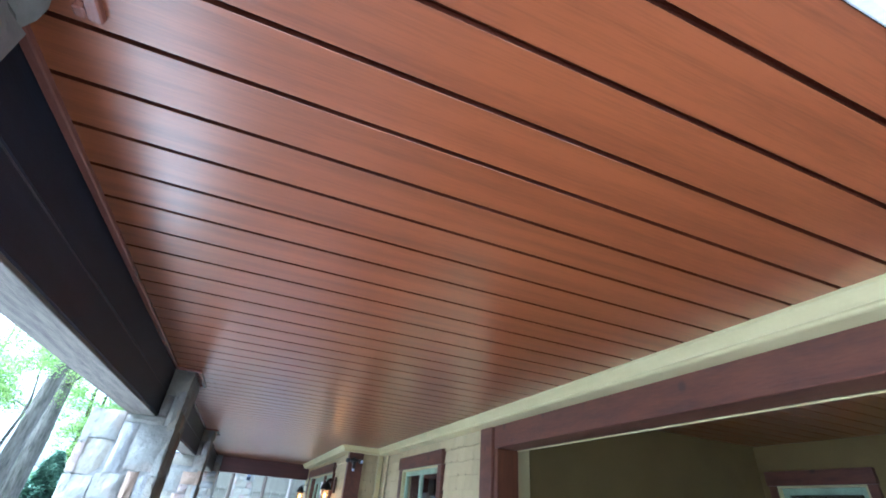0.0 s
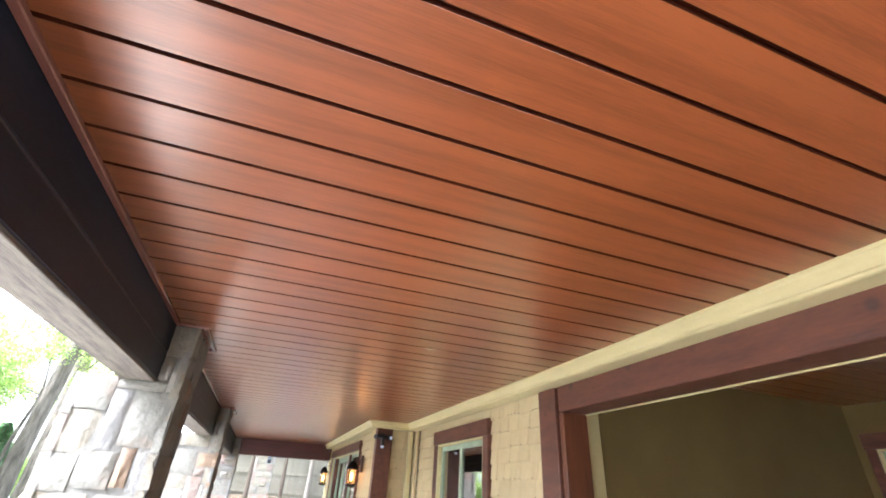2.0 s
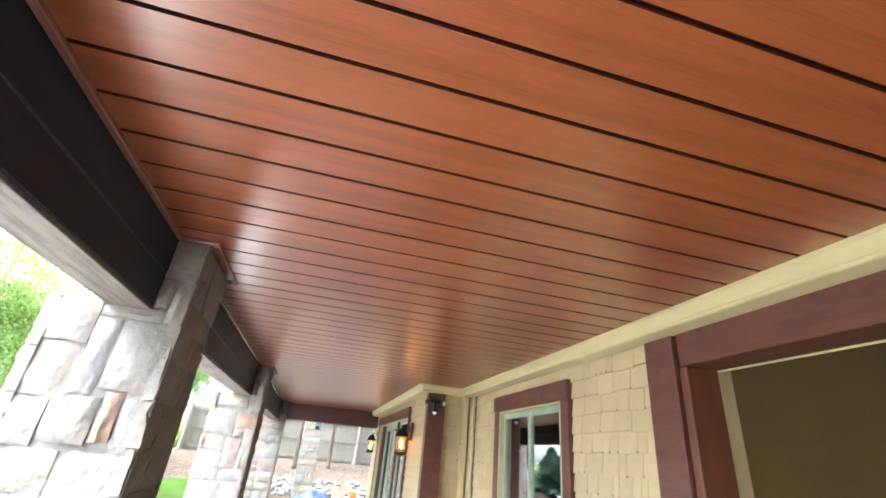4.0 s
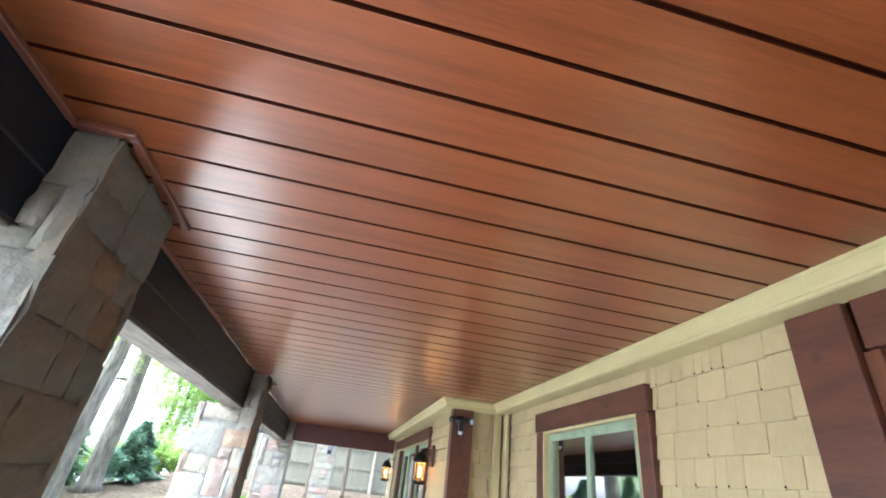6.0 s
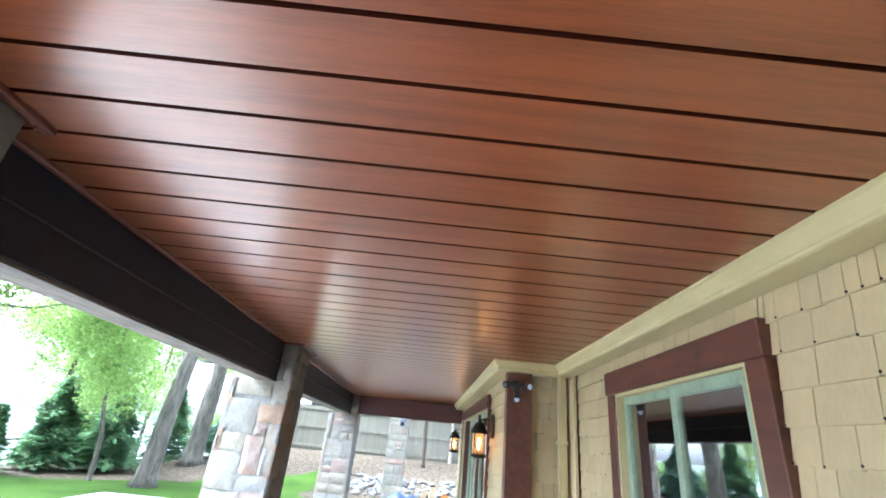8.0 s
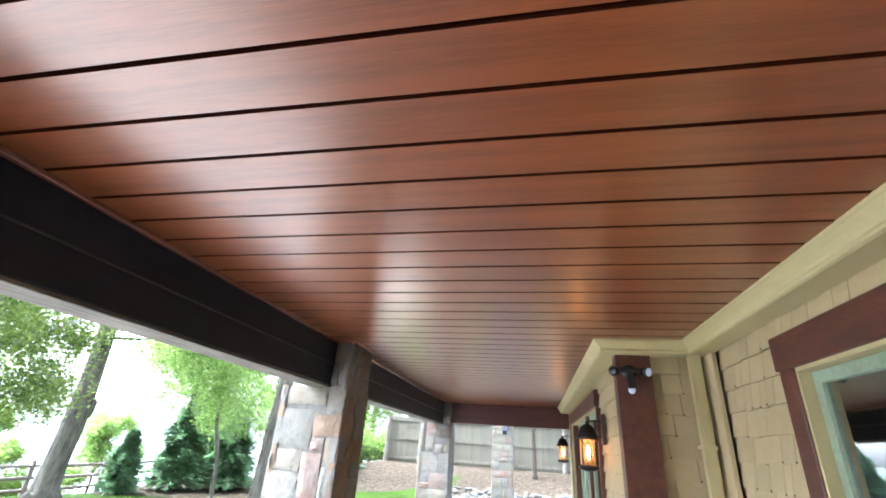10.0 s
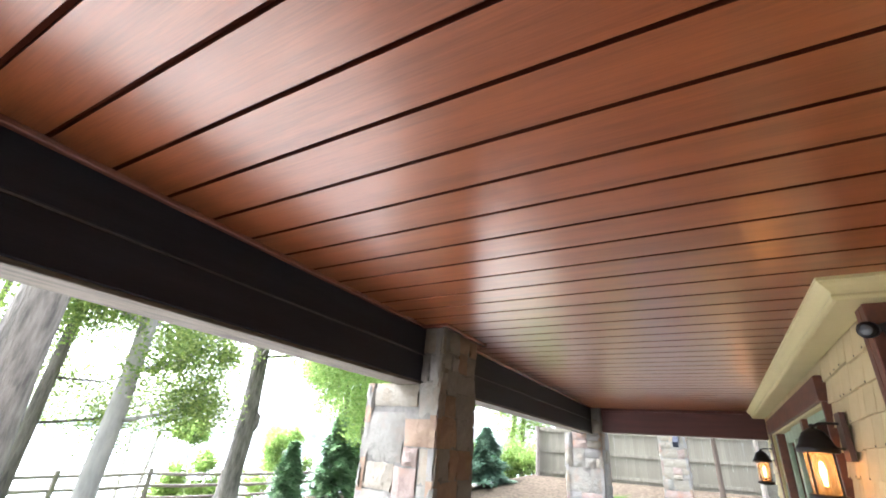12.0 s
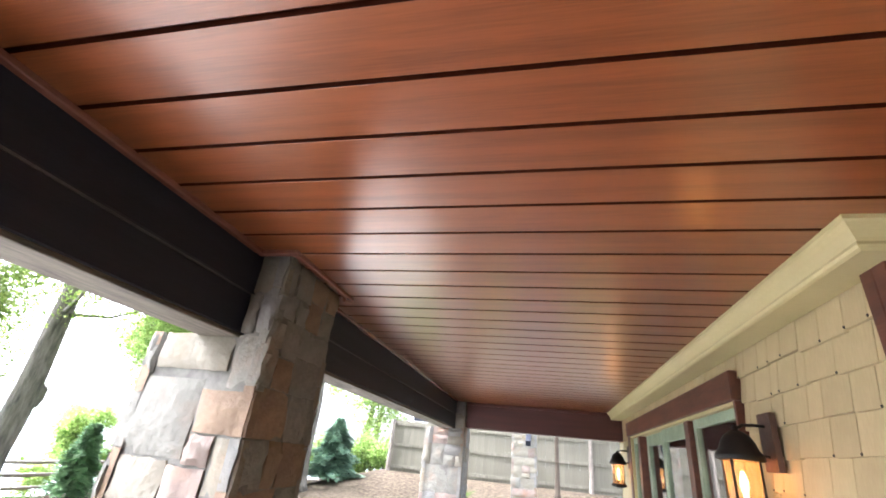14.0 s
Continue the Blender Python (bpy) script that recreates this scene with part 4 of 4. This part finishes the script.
# ---- rail fence by the lake ----
fence = thing("rail_fence", "grey split-rail fence along the lake bank", "fence", at=(-12.2, 8, 0))
line = [(-13.2 + 0.10 * k, 3.0 + 2.3 * k) for k in range(11)]
for k, (x, y) in enumerate(line):
    z = height(x, y)
    bm = tube(bmesh.new(), [(0, 0, -0.2), (0.01, 0, 0.5), (0, 0.01, 1.12)], [0.075, 0.07, 0.065], 7, 0.25, k)
    part("post", bm, M_RAIL, fence).matrix_local = pose(x + 12.2, y - 8, z)
    if k:
        px, py = line[k - 1]
        pz = height(px, py)
        for h in (0.35, 0.67, 0.98):
            bm = tube(bmesh.new(), [(px + 12.2, py - 8, pz + h), ((px + x) / 2 + 12.2, (py + y) / 2 - 8, (z + pz) / 2 + h - 0.02), (x + 12.2, y - 8, z + h)], [0.04, 0.05, 0.04], 6, 0.3, k + h)
            part("rail", bm, M_RAIL, fence)

# ---- board fence on the bank ----
bf = thing("board_fence", "tall weathered grey board fence on the mulch bank", "fence", at=(0, 26, 0.8))
bmesh_board = mesh_of("board", box(bmesh.new(), -0.0692, 0.0692, -0.01, 0.01, 0, 1.0), M_FENCE)
rnd = random.Random(9)
x = -4.8
while x < 9.5:
    ob = new("board", bmesh_board)
    ob.parent = bf
    low = min(0.0, height(x, 26) - 0.8) - 0.05 + rnd.uniform(-0.03, 0.02)
    ob.matrix_local = pose(x, 0.03, low, 0, rnd.uniform(-0.15, 0.15), 0) @ Matrix.Diagonal((1, 1, 2.0 - low + rnd.uniform(-0.02, 0.03), 1))
    x += 0.139
k = 0
x = -4.8
while x < 9.6:
    bm = tube(bmesh.new(), [(x, -0.1, min(0, height(x, 26) - 0.8) - 0.2), (x + 0.02, -0.1, 1.0), (x + 0.03, -0.1, 2.02)], [0.085, 0.08, 0.07], 8, 0.2, k)
    part("post", bm, M_RAIL, bf)
    for z in (0.22, 1.02, 1.80):
        cube("rail", x + 0.08, x + 2.52, -0.02, 0.018, z, z + 0.11, M_FENCE, bf, bevel=0.003)
    x += 2.6
    k += 1

# ---- rocks, tarp and boards near the porch end ----
rock_meshes = []
for s in range(6):
    bm = bmesh.new()
    bmesh.ops.create_icosphere(bm, subdivisions=1, radius=1)
    for v in bm.verts:
        v.co *= 0.8 + 0.4 * noise.noise(v.co * 1.3 + Vector((s * 5, 0, 0)))
        v.co.z *= 0.6
    rock_meshes.append(mesh_of("rock", bm, M_ROCK, True))
rnd = random.Random(3)
for k in range(230):
    x, y = rnd.uniform(-1.0, 3.2), rnd.uniform(20.2, 22.6)
    ob = new("rock", rnd.choice(rock_meshes))
    s = rnd.uniform(0.06, 0.17)
    ob.matrix_basis = pose(x, y, height(x, y) + s * 0.3, rnd.uniform(-20, 20), rnd.uniform(-20, 20), rnd.uniform(0, 360)) @ Matrix.Diagonal((s * 1.3, s, s, 1))
    tagged(ob, "white rounded river rock on the bank", "rock", "river rocks on the bank")

tarp = bmesh.new()
bmesh.ops.create_icosphere(tarp, subdivisions=4, radius=1)
for v in tarp.verts:
    w = 1 + 0.22 * noise.noise(v.co * 2.1) + 0.08 * noise.noise(v.co * 6)
    v.co = Vector((v.co.x * 0.62 * w, v.co.y * 0.5 * w, max(-0.02, v.co.z * 0.46 * w)))
ob = part("tarp", tarp, M_TARP, smooth=True)
ob.location = (1.2, 16.8, -0.10)
tagged(ob, "crumpled blue tarp over a low pile", "tarp")
for k, (x, w, h, mat) in enumerate(((1.75, 0.14, 0.62, M_PLANK), (2.0, 0.16, 0.7, M_PLANK), (2.35, 0.2, 0.55, M_ORANGE))):
    ob = cube("plank" if mat is M_PLANK else "panel", -w / 2, w / 2, -0.02, 0.02, 0, h, mat, None, "", 0.006)
    ob.matrix_basis = pose(x, 17.0, -0.12, -12, 8 - 3 * k, 10)
    tagged(ob, "bare pine board standing on end by the tarp" if mat is M_PLANK else "orange panel standing by the boards", "board" if mat is M_PLANK else "panel")

# ---- shingles, last ----
unit = bmesh.new()
v = [unit.verts.new(p) for p in ((0, -0.5, 0), (0, 0.5, 0), (0, 0.5, 1), (0, -0.5, 1), (1, -0.5, 0), (1, 0.5, 0), (1, 0.5, 1), (1, -0.5, 1))]
v[2].co.x = v[3].co.x = 0.55
for i in ((0, 1, 2, 3), (5, 4, 7, 6), (4, 0, 3, 7), (1, 5, 6, 2), (3, 2, 6, 7), (4, 5, 1, 0)):
    unit.faces.new([v[k] for k in i])
SHINGLE = mesh_of("shingle", unit, M_SHINGLE)


NAIL = mesh_of("nail_head", lathe(bmesh.new(), [(0.0065, -0.001), (0.005, 0.0015)], 8), M_IRON)
NAIL.transform(pose(0, 0, 0, 0, -90, 0))


def shingles(parent, turn, u0, u1, holes, seed, course=0.148, z_top=2.378):
    """Courses of uneven shingles on a wall; turn maps (depth, along, up) to the wall."""
    rnd = random.Random(seed)
    row = 0
    z = z_top - course * 16
    while z < z_top - 0.01:
        u = u0
        while u < u1 - 0.01:
            w = min(rnd.choice((0.08, 0.11, 0.15, 0.18, 0.21, 0.26)) + rnd.uniform(-0.015, 0.015), u1 - u)
            if u1 - u - w < 0.06:
                w = u1 - u
            pieces = [(u, u + w, z, min(z + course, z_top))]
            for a, b, c, d in holes:
                cut = []
                for p0, p1, q0, q1 in pieces:
                    if p1 <= a or p0 >= b or q1 <= c or q0 >= d:
                        cut.append((p0, p1, q0, q1))
                        continue
                    if p0 < a:
                        cut.append((p0, a, q0, q1))
                    if p1 > b:
                        cut.append((b, p1, q0, q1))
                    if q1 > d and q1 - d > 0.02:
                        cut.append((max(p0, a), min(p1, b), d, q1))
                pieces = cut
            drop = rnd.uniform(-0.001, 0.010) if rnd.random() < 0.75 else rnd.uniform(0.008, 0.018)
            for p0, p1, q0, q1 in pieces:
                if p1 - p0 < 0.02:
                    continue
                ob = new("shingle", SHINGLE)
                ob.parent = parent
                ob.matrix_basis = turn @ Matrix.LocRotScale((0, (p0 + p1) / 2, q0 - drop), None, (0.034, p1 - p0 - rnd.uniform(0.003, 0.007), q1 - q0 + drop - 0.002))
                if rnd.random() < 0.6:
                    nl = new("nail_head", NAIL)
                    nl.parent = parent
                    nl.matrix_basis = turn @ pose(-0.001, p1 - 0.004, q0 - drop + 0.008)
            u += w
        z += course
        row += 1


shingles(w_main, pose(WALL, 0, 0), 4.74, 8.44, [(WIN[0] - 0.135, WIN[1] + 0.135, WIN[2] - 0.06, WIN[3]), (WIN[0] - 0.147, WIN[1] + 0.147, WIN[3], WIN[3] + 0.175)], 1)
shingles(w_bump, pose(BUMP, 0, 0), 8.77, Y1 + 0.4, [(DOOR[0] - 0.03, DOOR[1] + 0.14, -1, DOOR[3]), (DOOR[0] - 0.042, DOOR[1] + 0.152, DOOR[3], DOOR[3] + 0.17)], 2)
shingles(w_ret, pose(0, BUMP_Y, 0, 0, 0, 90), -3.06, -2.665, [], 3)
